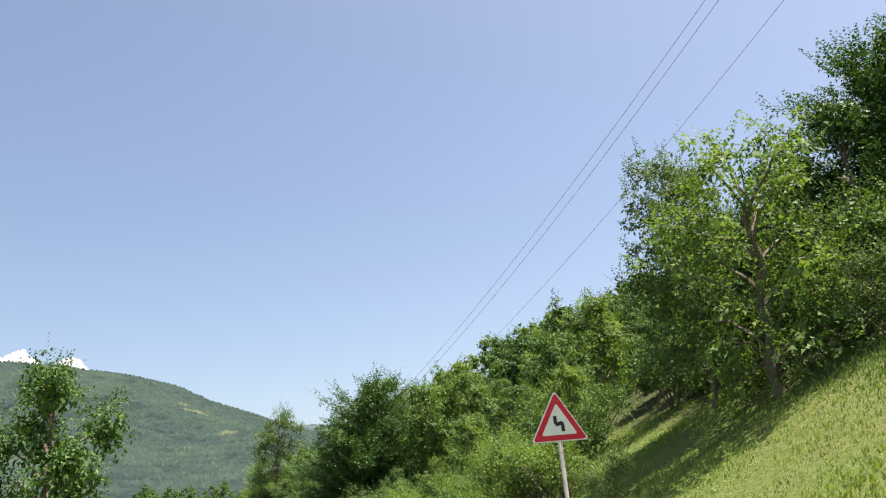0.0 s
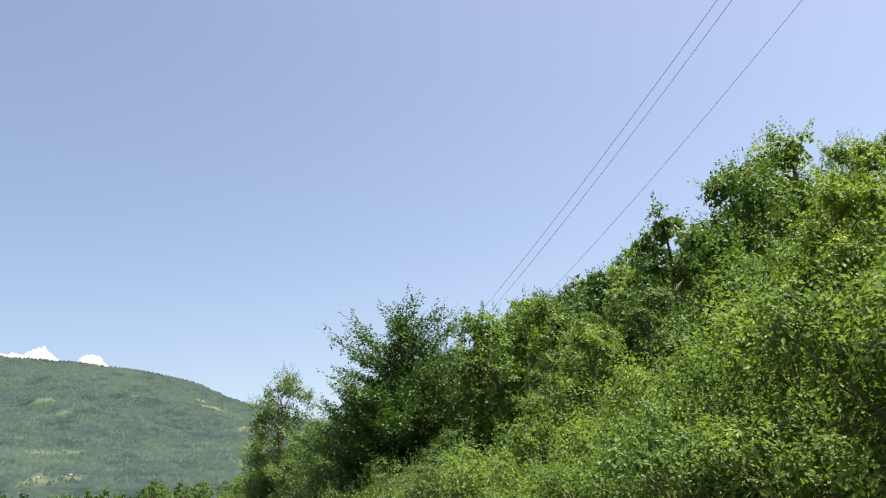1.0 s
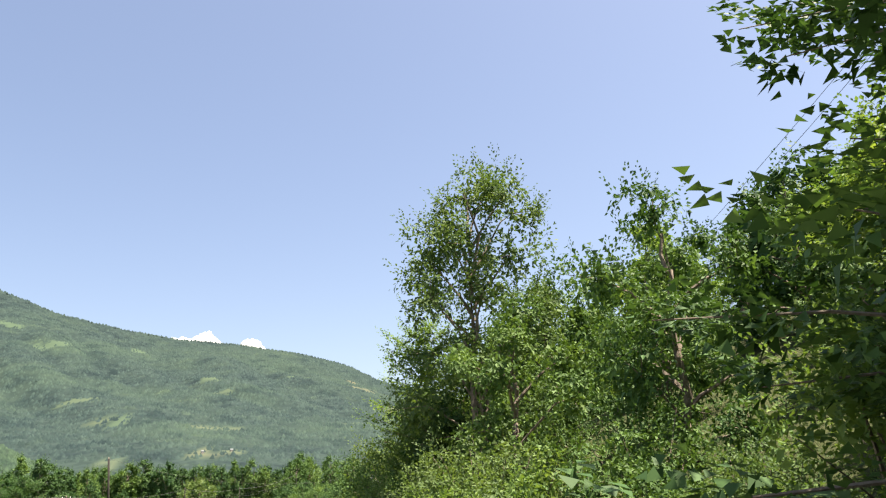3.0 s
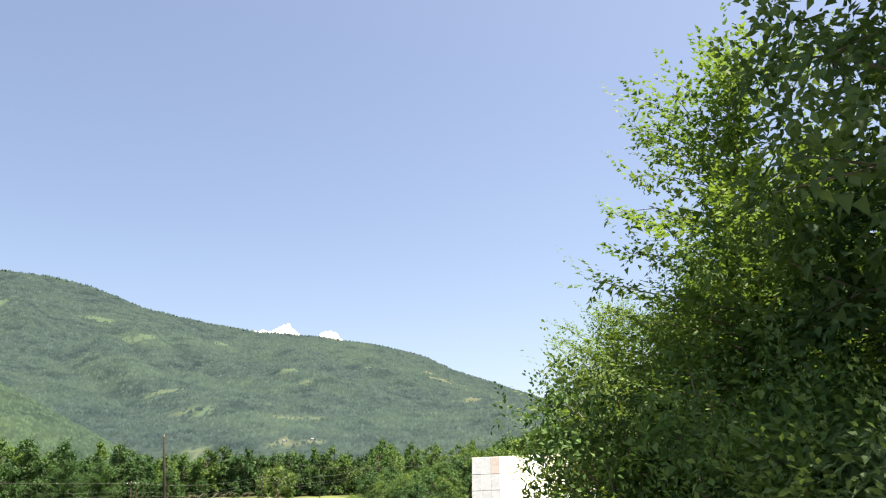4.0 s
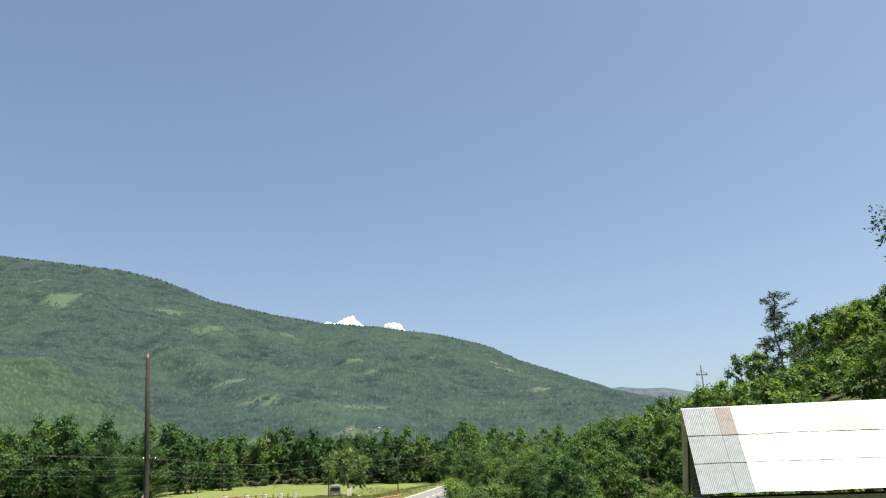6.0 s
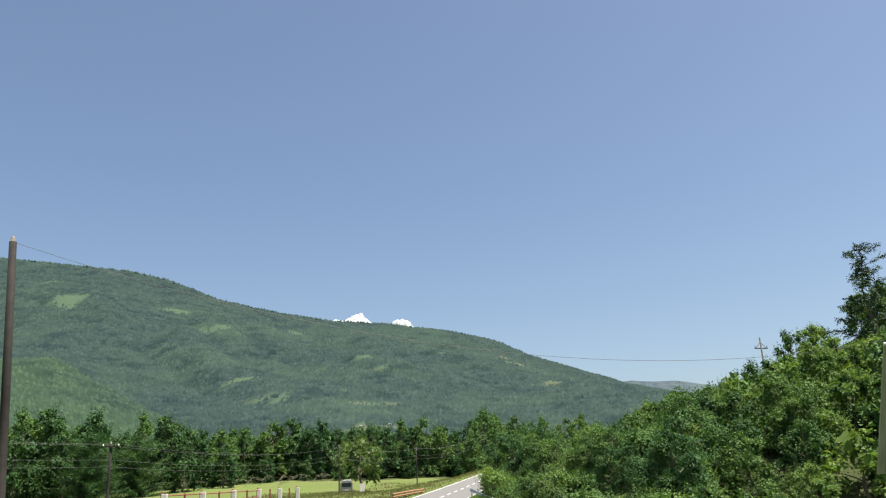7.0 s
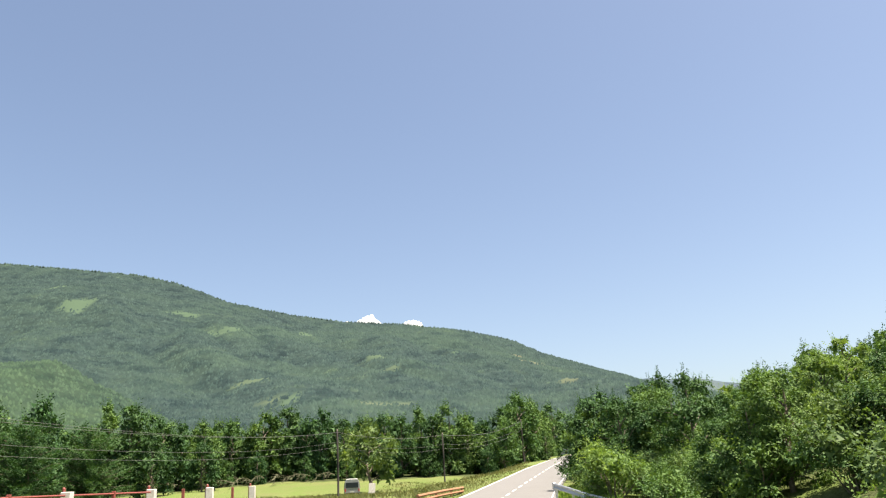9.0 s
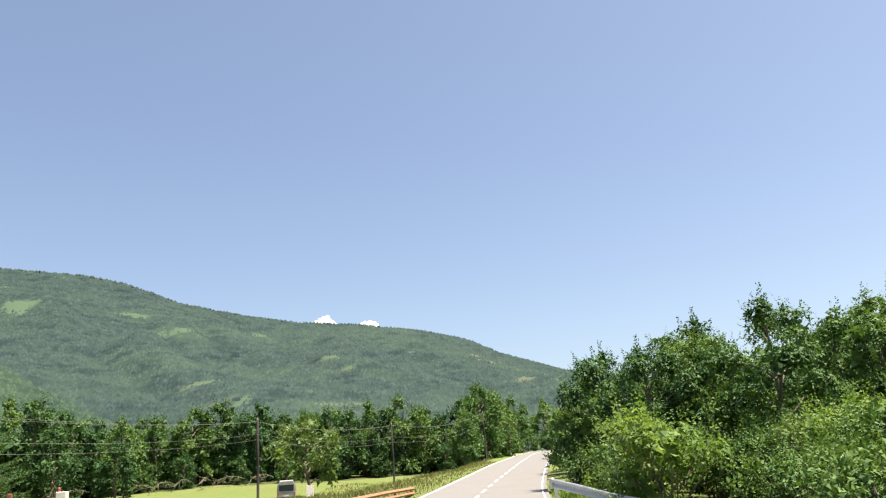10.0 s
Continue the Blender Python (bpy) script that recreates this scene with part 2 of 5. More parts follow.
def step(a, b, x):
    t = np.clip((np.asarray(x, float) - a) / (b - a), 0, 1)
    return t * t * (3 - 2 * t)


# ---- the lie of the land ----
ROAD_Y = np.arange(-120, 620, 2.0)
_y = [-120, -60, 0.4, 14.7, 22.4, 30.2, 40, 50, 60.5, 68, 83, 103, 120, 135, 143, 150, 160, 174, 186, 202, 225, 287, 355, 440, 620]
_x = [-46, -19, 5.7, 10.6, 12.7, 14.5, 16.2, 17.2, 17.3, 17.0, 16.25, 15.25, 14.8, 15.0, 15.6, 16.5, 18.0, 20.4, 23.0, 27.0, 33.0, 48.5, 68, 104, 210]
_zy = [-120, 0, 15, 30, 68, 83, 103, 120, 150, 174, 186, 202, 225, 287, 355, 400, 620]
_z = [0.6, -0.1, -0.37, -0.4, -0.42, -0.7, -1.15, -1.28, -1.27, -0.75, -0.32, 0.5, 1.8, 4.6, 7.6, 8.6, 9]
_k = np.ones(5) / 5


def smoothed(a):
    b = np.concatenate([[a[0]] * 2, a, [a[-1]] * 2])
    c = np.convolve(b, _k, "valid")
    c[:3], c[-3:] = a[:3], a[-3:]
    return c


ROAD_X = smoothed(smoothed(np.interp(ROAD_Y, _y, _x)))
ROAD_Z = smoothed(smoothed(np.interp(ROAD_Y, _zy, _z)))
ROAD_S = np.gradient(ROAD_X, 2.0)
HALF = 2.9


def road_x(y):
    return np.interp(y, ROAD_Y, ROAD_X)


def road_z(y):
    return np.interp(y, ROAD_Y, ROAD_Z)


def land(x, y):
    """Height of the ground."""
    x, y = np.asarray(x, float), np.asarray(y, float)
    rz = road_z(y)
    d = (x - road_x(y)) / np.sqrt(1 + np.interp(y, ROAD_Y, ROAD_S) ** 2)
    r = np.maximum(d - HALF - 0.6, 0)
    hill_a = 0.55 * np.maximum(r - 1.0, 0) + 0.7 * np.maximum(r - 26, 0) * step(20, 10, y)
    hill_b = 0.46 * np.maximum(r - 1.5, 0)
    hollow = -1.7 * step(1, 10, r) + 0.7 * np.maximum(x - 47, 0)
    hill_c = 0.28 * np.maximum(r - 4, 0) + 0.08 * np.maximum(r - 36, 0)
    wa, wb = step(34, 24, y), step(95, 71, y)
    wc = step(138, 156, y)
    right = wa * hill_a + (1 - wa) * (wb * hill_b + (1 - wb) * ((1 - wc) * hollow + wc * hill_c))
    right = right + 0.14 * np.maximum(x - 74, 0) * step(172, 205, y) * step(275, 235, y)
    right = 55 * np.tanh(right / 55)
    l = np.maximum(-d - HALF - 0.6, 0)
    mead = np.interp(y, [-120, 0, 150, 160, 175, 210, 240, 254, 284, 300, 360, 420, 620], [-0.6, -1.0, -1.6, -0.9, -0.6, -0.1, -0.5, 0.6, 2.6, 3.4, 6, 8, 9])
    left = (mead - rz) * step(0.5, 10, l) + 0.7 * step(8, 40, l) * step(150, 220, y) - 2.0 * step(10, 60, l) * step(150, 90, y)
    z = rz + np.where(d > 0, right, left)
    far = step(420, 620, y)
    z = z * (1 - far) + 9 * far
    rough = 0.10 * np.sin(x * 0.9 + 1.3 * np.sin(y * 0.37)) * np.sin(y * 0.8 + x * 0.21) + 0.16 * np.sin(x * 0.23 + 2) * np.sin(y * 0.19)
    z = z + rough * step(0.6, 3.0, np.abs(d) - HALF)
    return z - 0.10 * step(HALF + 0.9, HALF + 0.3, np.abs(d))


def ground_at(x, y):
    return float(land(x, y))


def axis(lo, hi, inner_lo, inner_hi, fine):
    a = list(np.arange(inner_lo, inner_hi + 0.1, fine))
    s, v = fine, inner_lo
    while v > lo:
        s *= 1.5
        v -= s
        a.insert(0, max(v, lo))
    s, v = fine, inner_hi
    while v < hi:
        s *= 1.5
        v += s
        a.append(min(v, hi))
    return np.array(a)


def sheet(xs, ys, zs):
    verts = np.stack([*np.meshgrid(xs, ys), zs], -1).reshape(-1, 3)
    n = len(xs)
    faces = [(j * n + i, j * n + i + 1, (j + 1) * n + i + 1, (j + 1) * n + i) for j in range(len(ys) - 1) for i in range(n - 1)]
    return verts, faces


gx, gy = axis(-4600, 4600, -70, 100, 1.5), axis(-4600, 4700, -24, 320, 1.5)
X, Y = np.meshgrid(gx, gy)
ground = tagged(part("ground", sheet(gx, gy, land(X, Y)), GROUND, smooth=True), "sunlit rough grass and meadow ground beside the road", "ground", kind="structure")


# leaf litter under the woods, grass elsewhere
D = X - np.interp(Y, ROAD_Y, ROAD_X)
wild = 1.5 * np.sin(X * 0.5 + Y * 0.3) + 1.2 * np.sin(Y * 0.7 - X * 0.2)
wood = step(5.5, 8, D + wild * 0.5) * step(27, 31, Y) * step(86, 80, Y)
wood = np.maximum(wood, step(10.2, 11.8, D + wild * 0.3) * step(32, 28, Y))
wood = np.maximum(wood, step(28, 32, X - np.maximum(0, (Y - 86) * 0.4) + wild) * step(78, 84, Y) * step(126, 120, Y))
wood = np.maximum(wood, step(45, 48, X + wild) * step(110, 118, Y) * step(150, 140, Y))
wood = np.maximum(wood, step(8, 11, D + wild) * step(137, 141, Y))
wood = np.maximum(wood, step(-1, 2, Y + wild - np.where(X > -12, 273, np.maximum(246, 273 + (X + 12) * 0.85))) * step(-6, -9, D) * step(460, 420, Y))
ground.data.attributes.new("wood", "FLOAT", "POINT").data.foreach_set("value", wood.ravel())


def strip(off0, off1, y0, y1, lift, pace=2.0):
    """A band of road between two offsets from its centre line."""
    ys = np.arange(y0, y1 + 0.01, pace)
    verts = []
    for y in ys:
        s = float(np.interp(y, ROAD_Y, ROAD_S))
        n = 1 / math.sqrt(1 + s * s)
        for o in (off0, off1):
            yy = y - o * s * n
            verts.append((float(road_x(y)) + o * n, yy, float(road_z(y)) + lift))
    return verts, [(2 * i, 2 * i + 1, 2 * i + 3, 2 * i + 2) for i in range(len(ys) - 1)]


def slab(off0, off1, y0, y1, lift, thick, pace=2.0):
    v, f = strip(off0, off1, y0, y1, lift, pace)
    k = len(v)
    v2 = v + [(x, y, z - thick) for x, y, z in v]
    n = k // 2
    f2 = f + [tuple(i + k for i in reversed(q)) for q in f]
    for i in range(n - 1):
        f2.append((2 * i, 2 * i + 2, 2 * i + 2 + k, 2 * i + k))
        f2.append((2 * i + 1, 2 * i + 1 + k, 2 * i + 3 + k, 2 * i + 3))
    f2 += [(0, k, k + 1, 1), (2 * n - 2, 2 * n - 1, 2 * n - 1 + k, 2 * n - 2 + k)]
    return v2, f2


road = tagged(part("road", slab(-HALF, HALF, -100, 560, 0.0, 0.25), ASPHALT), "pale worn two-lane asphalt road with white lines", "road", kind="structure")
for side in (-1, 1):
    part("edge_line", slab(side * (HALF - 0.24), side * (HALF - (0.14 if side < 0 else 0.19)), -100, 560, 0.006, 0.004), LINE_WHITE, road)
for k in range(60):
    y0 = 60 + k * 4.5
    part("dash", slab(-0.06, 0.06, y0, y0 + 2.2, 0.006, 0.004, 1.1), LINE_WHITE, road)

# ---- mountains ----
RX = [-4200, -2600, -1700, -1075, -872, -691, -588, -430, -265, -131, 27, 218, 352, 437, 562, 632, 774, 900, 1100, 1400, 2000, 3000]
RH = [640, 700, 715, 691, 664, 640, 613, 547, 506, 481, 467, 440, 406, 364, 323, 293, 257, 225, 180, 130, 80, 40]
# clearings: centre, half width, half depth, dryness
CLEARINGS = [(-683, 1878, 34, 50, 0), (-329, 1771, 42, 36, 0), (-798, 2038, 24, 22, 0), (-197, 2044, 22, 20, 0), (13, 1492, 18, 16, 0.2), (-121, 1155, 14, 18, 0), (-149, 1162, 18, 14, 0.3),
             (-13, 1132, 18, 18, 0.5), (22, 1147, 18, 15, 0.4), (-194, 1312, 28, 15, 0.2), (165, 1811, 32, 20, 0), (-16, 1583, 20, 14, 0.1), (-476, 1993, 36, 20, 0), (321, 1820, 42, 44, 0.8),
             (-4, 931, 15, 26, 0.7), (26, 956, 12, 22, 0.5), (-92, 888, 11, 24, 0.4), (306, 1990, 13, 34, 1.0), (295, 1373, 16, 24, 0.6), (207, 1260, 18, 15, 0.2)]


def fractal(x, y, scale, octaves=5):
    return noise.fractal(Vector((x / scale, y / scale, 3.7)), 0.9, 2.1, octaves)


def main_height(x, y):
    s = np.clip((y - 620) / (2300 - 620), 0, 1)
    h = float(np.interp(x, RX, RH))
    g = s ** 1.08 if y <= 2300 else max(0.0, 1 - (y - 2300) / 900)
    w = math.sin(math.pi * min(s, 1.0) ** 1.5) if y < 2300 else 0.0
    bend = x + 0.32 * (y - 1500) + 60 * noise.noise(Vector((x / 500, y / 420, 1.7)))
    rib = abs(noise.noise(Vector((bend / 330, y / 1500, 5.2))))
    small = abs(noise.noise(Vector((bend / 120 + 9, y / 520, 2.2))))
    return h * g + w * min(1.0, h / 480) ** 2 * (30 * fractal(x, y, 420) - 80 * (0.42 - rib) - 30 * (0.35 - small)) - 12


def spur_height(x, y):
    h = float(np.interp(x, [-1300, -700, -420, -358, -306, -251, -181, -120, -60, 0], [150, 165, 148, 143, 144, 112, 72, 38, 10, -10]))
    s = np.clip((y - 520) / 380, 0, 1)
    g = s ** 0.9 if y <= 900 else max(0.0, 1 - (y - 900) / 350)
    return h * g + math.sin(math.pi * s) * 9 * fractal(x, y, 130) - 4


def far_height(x, y):
    h = float(np.interp(x, [300, 700, 1000, 1128, 1240, 1356, 1480, 1639, 1900, 2400, 3200], [60, 250, 380, 442, 492, 520, 498, 503, 460, 420, 300]))
    return h * max(0.0, 1 - abs(y - 4300) / 1200) + 14 * fractal(x, y, 300)


def mountain(name, xs, ys, height, label, patches=(), mat=FOREST_HAZE):
    zs = np.array([[height(x, y) for x in xs] for y in ys])
    ob = tagged(part(name, sheet(xs, ys, zs), mat, smooth=True), label, "mountain", kind="structure")
    gxx, gyy = np.meshgrid(xs, ys)
    open_, dry = np.zeros(gxx.shape), np.zeros(gxx.shape)
    for cx, cy, rx, ry, dryness in patches:
        wob = 0.35 * np.sin(gxx * 0.09 + cx) * np.sin(gyy * 0.07 + cy) + 0.2 * np.sin(gxx * 0.23)
        here = 0.9 * step(1.12, 0.88, np.hypot((gxx - cx) / rx, (gyy - cy) / ry) + wob)
        open_ = np.maximum(open_, here)
        dry = np.where(here > 0.02, dryness, dry)
    for key, val in (("clearing", open_), ("dry", dry)):
        ob.data.attributes.new(key, "FLOAT", "POINT").data.foreach_set("value", val.ravel())
    return ob


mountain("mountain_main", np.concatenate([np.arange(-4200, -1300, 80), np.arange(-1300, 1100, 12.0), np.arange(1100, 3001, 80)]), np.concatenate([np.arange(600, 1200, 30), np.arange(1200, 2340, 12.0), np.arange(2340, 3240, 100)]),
         main_height, "long wooded mountain ridge, tinted blue for haze, with small pale clearings", CLEARINGS)
mountain("mountain_spur", np.arange(-1300, 1, 12), np.arange(500, 1260, 12), spur_height, "lower green wooded spur in front of the ridge", (), SLOPE_SPUR)
mountain("mountain_far", np.arange(300, 3201, 60), np.arange(3100, 5300, 80), far_height, "far mountain beyond the valley, coloured pale blue for haze", (), RIDGE_HAZE)

_a = np.arange(5) * 2 * math.pi / 5
DOME_V = np.concatenate([np.stack([np.cos(_a), np.sin(_a), np.full(5, -0.9)], -1), [[0.1, 0.05, 0.62]]])
DOME_F = [(i, (i + 1) % 5, 5) for i in range(5)]


def canopy(name, spots, label, mat=CANOPY_HAZE):
    """Tree crowns of a far wood, joined."""
    rng = np.random.default_rng(5)
    n = len(spots)
    c = np.array([q[:3] for q in spots])
    r = np.array([q[3] for q in spots])
    v = DOME_V[None] * (1 + rng.uniform(-0.25, 0.25, (n, 6, 1))) * r[:, None, None]
    v = (v + c[:, None]).reshape(-1, 3).tolist()
    f = [tuple(i + 6 * k for i in q) for k in range(n) for q in DOME_F]
    return tagged(part(name, (v, f), mat, smooth=True), label, "woods", kind="stuff")


rng = np.random.default_rng(11)
spots = []
while len(spots) < 52000:
    y = 900 + 1440 * rng.random() ** 0.75
    x = rng.uniform(-0.56, 0.42) * y
    if any(math.hypot((x - a) / p, (y - b) / q) < rng.uniform(0.35, 1.2) for a, b, p, q, _ in CLEARINGS):
        continue
    spots.append((x, y, main_height(x, y) + 0.5, rng.uniform(2.6, 6.2)))
for x in np.arange(-1400, 1000, 7):
    spots.append((x + rng.uniform(-4, 4), 2296 + rng.uniform(-14, 6), main_height(x, 2296) - 1, rng.uniform(2.5, 4.0)))
canopy("far_woods", spots, "dense summer broadleaf woods covering the mountainside, tinted blue for haze")
spots = []
for _ in range(12000):
    y = rng.uniform(600, 915)
    x = rng.uniform(-0.62, -0.03) * y
    spots.append((x, y, spur_height(x, y) + 0.3, rng.uniform(1.6, 3.6)))
canopy("spur_woods", spots, "bright green young woods on the spur", CANOPY_SPUR)


def puff(cx, cy, cz, wide, high, seed, label):
    """A small cumulus: one rough swelling with a billowing top."""
    bm = bmesh.new()
    bmesh.ops.create_icosphere(bm, subdivisions=6, radius=1)
    for v in bm.verts:
        d = v.co.copy()
        q = Vector((d.x * wide / high, d.y, d.z)) * 1.3 + Vector((seed * 7.3, 0, 0))
        swell = 0.85 + 0.28 * noise.fractal(q, 0.8, 2.1, 4) + 0.35 * (0.5 - abs(noise.noise(q * 2.6))) + 0.12 * (0.5 - abs(noise.noise(q * 7)))
        v.co = Vector((cx + d.x * wide * (0.85 + 0.15 * swell), cy + d.y * 60, cz + d.z * high * swell * (1 - 0.5 * d.x * d.x)))
    bm.verts.index_update()
    geo = [tuple(v.co) for v in bm.verts], [tuple(v.index for v in f.verts) for f in bm.faces]
    bm.free()
    return tagged(part("cloud", geo, CLOUD, smooth=True), label, "cloud", kind="structure")


puff(-90, 3600, 690, 100, 70, 4, "white cumulus cloud peeping over the mountain ridge")
puff(108, 3600, 672, 75, 70, 2, "small white cumulus cloud over the mountain ridge")
puff(-190, 3600, 704, 95, 38, 3, "thin white cloud low over the mountain ridge")


# ---- plants ----
def unit(a):
    return a / np.maximum(np.linalg.norm(a, axis=-1, keepdims=True), 1e-9)


def blades(p, d, n, length, width, kite):
    """Leaves at points p along d with normals n: kites, or plain wedges where they are small."""
    w = unit(np.cross(d, n))
    tip = p + d * length - np.array([0, 0, 0.14]) * length
    if kite:
        mid = p + d * length * 0.42 + n * length * 0.08
        v = np.stack([p, mid + w * width * 0.5, tip, mid - w * width * 0.5], -2)
    else:
        base = p + d * length * 0.12
        v = np.stack([base + w * width * 0.5, tip, base - w * width * 0.5], -2)
    k = v.shape[-2]
    v = v.reshape(-1, 3)
    return v.tolist(), np.arange(len(v)).reshape(-1, k).tolist()


def sprays(rng, centres, outs, twigs, leaves, reach, length, width, up=0.25, spread=0.65, droop=0.1, flat=0.6, kite=True):
    """Leafy twigs: leaves in two rows along short twigs that stand out from each centre."""
    c, o = np.repeat(centres, twigs, 0), np.repeat(outs, twigs, 0)
    t = len(c)
    d = unit(o * 0.8 + rng.normal(0, spread, (t, 3)) + np.array([0, 0, up]))
    ln = reach * rng.uniform(0.45, 1.25, (t, 1))
    u = (np.arange(leaves) + 0.6) / leaves
    p = c[:, None] + d[:, None] * (ln[:, None] * u[None, :, None]) + rng.normal(0, 0.03 * reach, (t, leaves, 3))
    p[..., 2] -= droop * reach * u[None] ** 2
    side = unit(np.cross(d, np.array([0, 0, 1.0]) + rng.normal(0, 0.35, (t, 3))))
    sign = np.where(np.arange(leaves) % 2 == 0, 1.0, -1.0)[None, :, None]
    ld = unit(d[:, None] * 0.6 + side[:, None] * sign * 0.8 + rng.normal(0, 0.3, (t, leaves, 3)))
    nrm = unit(np.array([0, 0, flat]) + rng.normal(0, 0.45, (t, leaves, 3)) + o[:, None] * 0.35)
    s = rng.uniform(0.7, 1.25, (t, leaves, 1))
    return blades(p, ld, nrm, length * s, width * s, kite)


def pads(rng, centres, outs, radii, count, length, width, up=0.75, dome=0.45, kite=False):
    """Clumps of leaves, each a shallow dome that faces outwards and up."""
    n = len(centres)
    axis_ = unit(outs * 0.6 + np.array([0, 0, up]) + rng.normal(0, 0.12, (n, 3)))
    a = unit(np.cross(axis_, rng.normal(0, 1, (n, 3))))
    b = np.cross(axis_, a)
    u = np.sqrt(rng.random((n, count, 1))) * rng.uniform(0.75, 1.25, (n, count, 1))
    t = rng.uniform(0, 2 * math.pi, (n, count, 1))
    out = a[:, None] * np.cos(t) + b[:, None] * np.sin(t)
    r = radii[:, None, None]
    p = centres[:, None] + out * u * r - axis_[:, None] * (dome * u * u * r) + rng.normal(0, 0.10, (n, count, 3)) * r
    nrm = unit(axis_[:, None] + out * u * 0.6 + rng.normal(0, 0.26, (n, count, 3)))
    d = unit(out + rng.normal(0, 0.65, (n, count, 3)) - nrm * 0.2)
    s = rng.uniform(0.65, 1.3, (n, count, 1))
    return blades(p, d, nrm, length * s, width * s, kite)


def fronds(rng, bases, dirs, length, width, count, leaf, wide=0.6, arch=0.25, kite=False):
    """Leafy shoots that taper to a point: leaves close together in flat rows along a rising twig."""
    n = len(bases)
    d = unit(dirs)
    ln = length * rng.uniform(0.6, 1.25, (n, 1, 1))
    side = unit(np.cross(d, np.array([0, 0, 1.0]) + rng.normal(0, 0.25, (n, 3))))
    lift = np.cross(side, d)
    u = (np.arange(count)[None, :, None] + rng.random((n, count, 1))) / count
    sign = np.where(np.arange(count) % 2 == 0, 1.0, -1.0)[None, :, None]
    off = sign * width * (1 - u) ** 0.8 * rng.random((n, count, 1))
    p = bases[:, None] + d[:, None] * ln * u + side[:, None] * off + lift[:, None] * (arch * ln * (u * u - 0.4 * u)) + rng.normal(0, 0.03 * length, (n, count, 3))
    ld = unit(d[:, None] * (0.6 + 0.5 * u) + side[:, None] * sign * 0.6 + rng.normal(0, 0.22, (n, count, 3)))
    nrm = unit(lift[:, None] + rng.normal(0, 0.28, (n, count, 3)))
    s = rng.uniform(0.75, 1.2, (n, count, 1)) * (1.1 - 0.4 * u)
    return blades(p, ld, nrm, leaf * s, leaf * wide * s, kite)


def sphere_points(rng, n, low=-0.35):
    z = rng.uniform(low, 1, n)
    a = rng.uniform(0, 2 * math.pi, n)
    q = np.sqrt(1 - z * z)
    return np.stack([q * np.cos(a), q * np.sin(a), z], -1)


def heart(rng, centre, box, n, size):
    """Leaves facing all ways inside a lobe."""
    p = centre + sphere_points(rng, n, -1.0) * box * rng.uniform(0.1, 0.68, (n, 1))
    d, q = unit(rng.normal(0, 1, (n, 3))), unit(rng.normal(0, 1, (n, 3)))
    s = size * rng.uniform(0.7, 1.3, (n, 1))
    return blades(p, d, unit(np.cross(d, q)), s, s * 0.9, False)


def limb(rng, start, end, r0, r1, n=5, sag=0.1):
    s, e = np.array(start), np.array(end)
    ln = np.linalg.norm(e - s)
    pts = [tuple(s + (e - s) * t + np.array([0, 0, sag * ln * math.sin(math.pi * t)]) + rng.normal(0, 0.03 * ln, 3) * math.sin(math.pi * t)) for t in np.linspace(0, 1, n)]
    return tube(pts, list(np.linspace(r0, r1, n)), 7 if r0 > 0.12 else 4, False)


def crown_of(rng, lobes, per_lobe, per_pad, leaf, sprigs, sprig_leaves, reach, fill, wide=0.72, low=-0.45, thin=0.0, upright=0.25, kite=False):
    """Foliage of a crown made of lobes (centre, half sizes)."""
    centres, outs, radii, geos = [], [], [], []
    for c, box in lobes:
        o = sphere_points(rng, per_lobe, low)
        o = o[rng.random(per_lobe) >= thin]
        lr = float(np.mean(box))
        centres.append(c + o * box * rng.uniform(0.72, 1.08, (len(o), 1)))
        outs.append(o)
        radii.append(lr * rng.uniform(0.24, 0.46, len(o)))
        geos.append(heart(rng, c, box, int(fill * lr * lr / (leaf * leaf)) + 4, leaf * (2.3 if leaf > 0.2 else 1.15 if kite else 1.55)))
    centres, outs, radii = np.concatenate(centres), np.concatenate(outs), np.concatenate(radii)
    ok = centres[:, 2] > 0.1
    centres, outs, radii = centres[ok], outs[ok], radii[ok]
    geos.append(pads(rng, centres, outs, radii, per_pad, leaf, leaf * wide, kite=kite))
    c, o = np.repeat(centres, sprigs, 0), np.repeat(outs, sprigs, 0)
    geos.append(fronds(rng, c, o * 0.8 + rng.normal(0, 0.35, c.shape) + np.array([0, 0, upright]), reach, reach * 0.28, sprig_leaves, leaf * 0.9, wide, kite=kite))
    return joined(*geos), centres


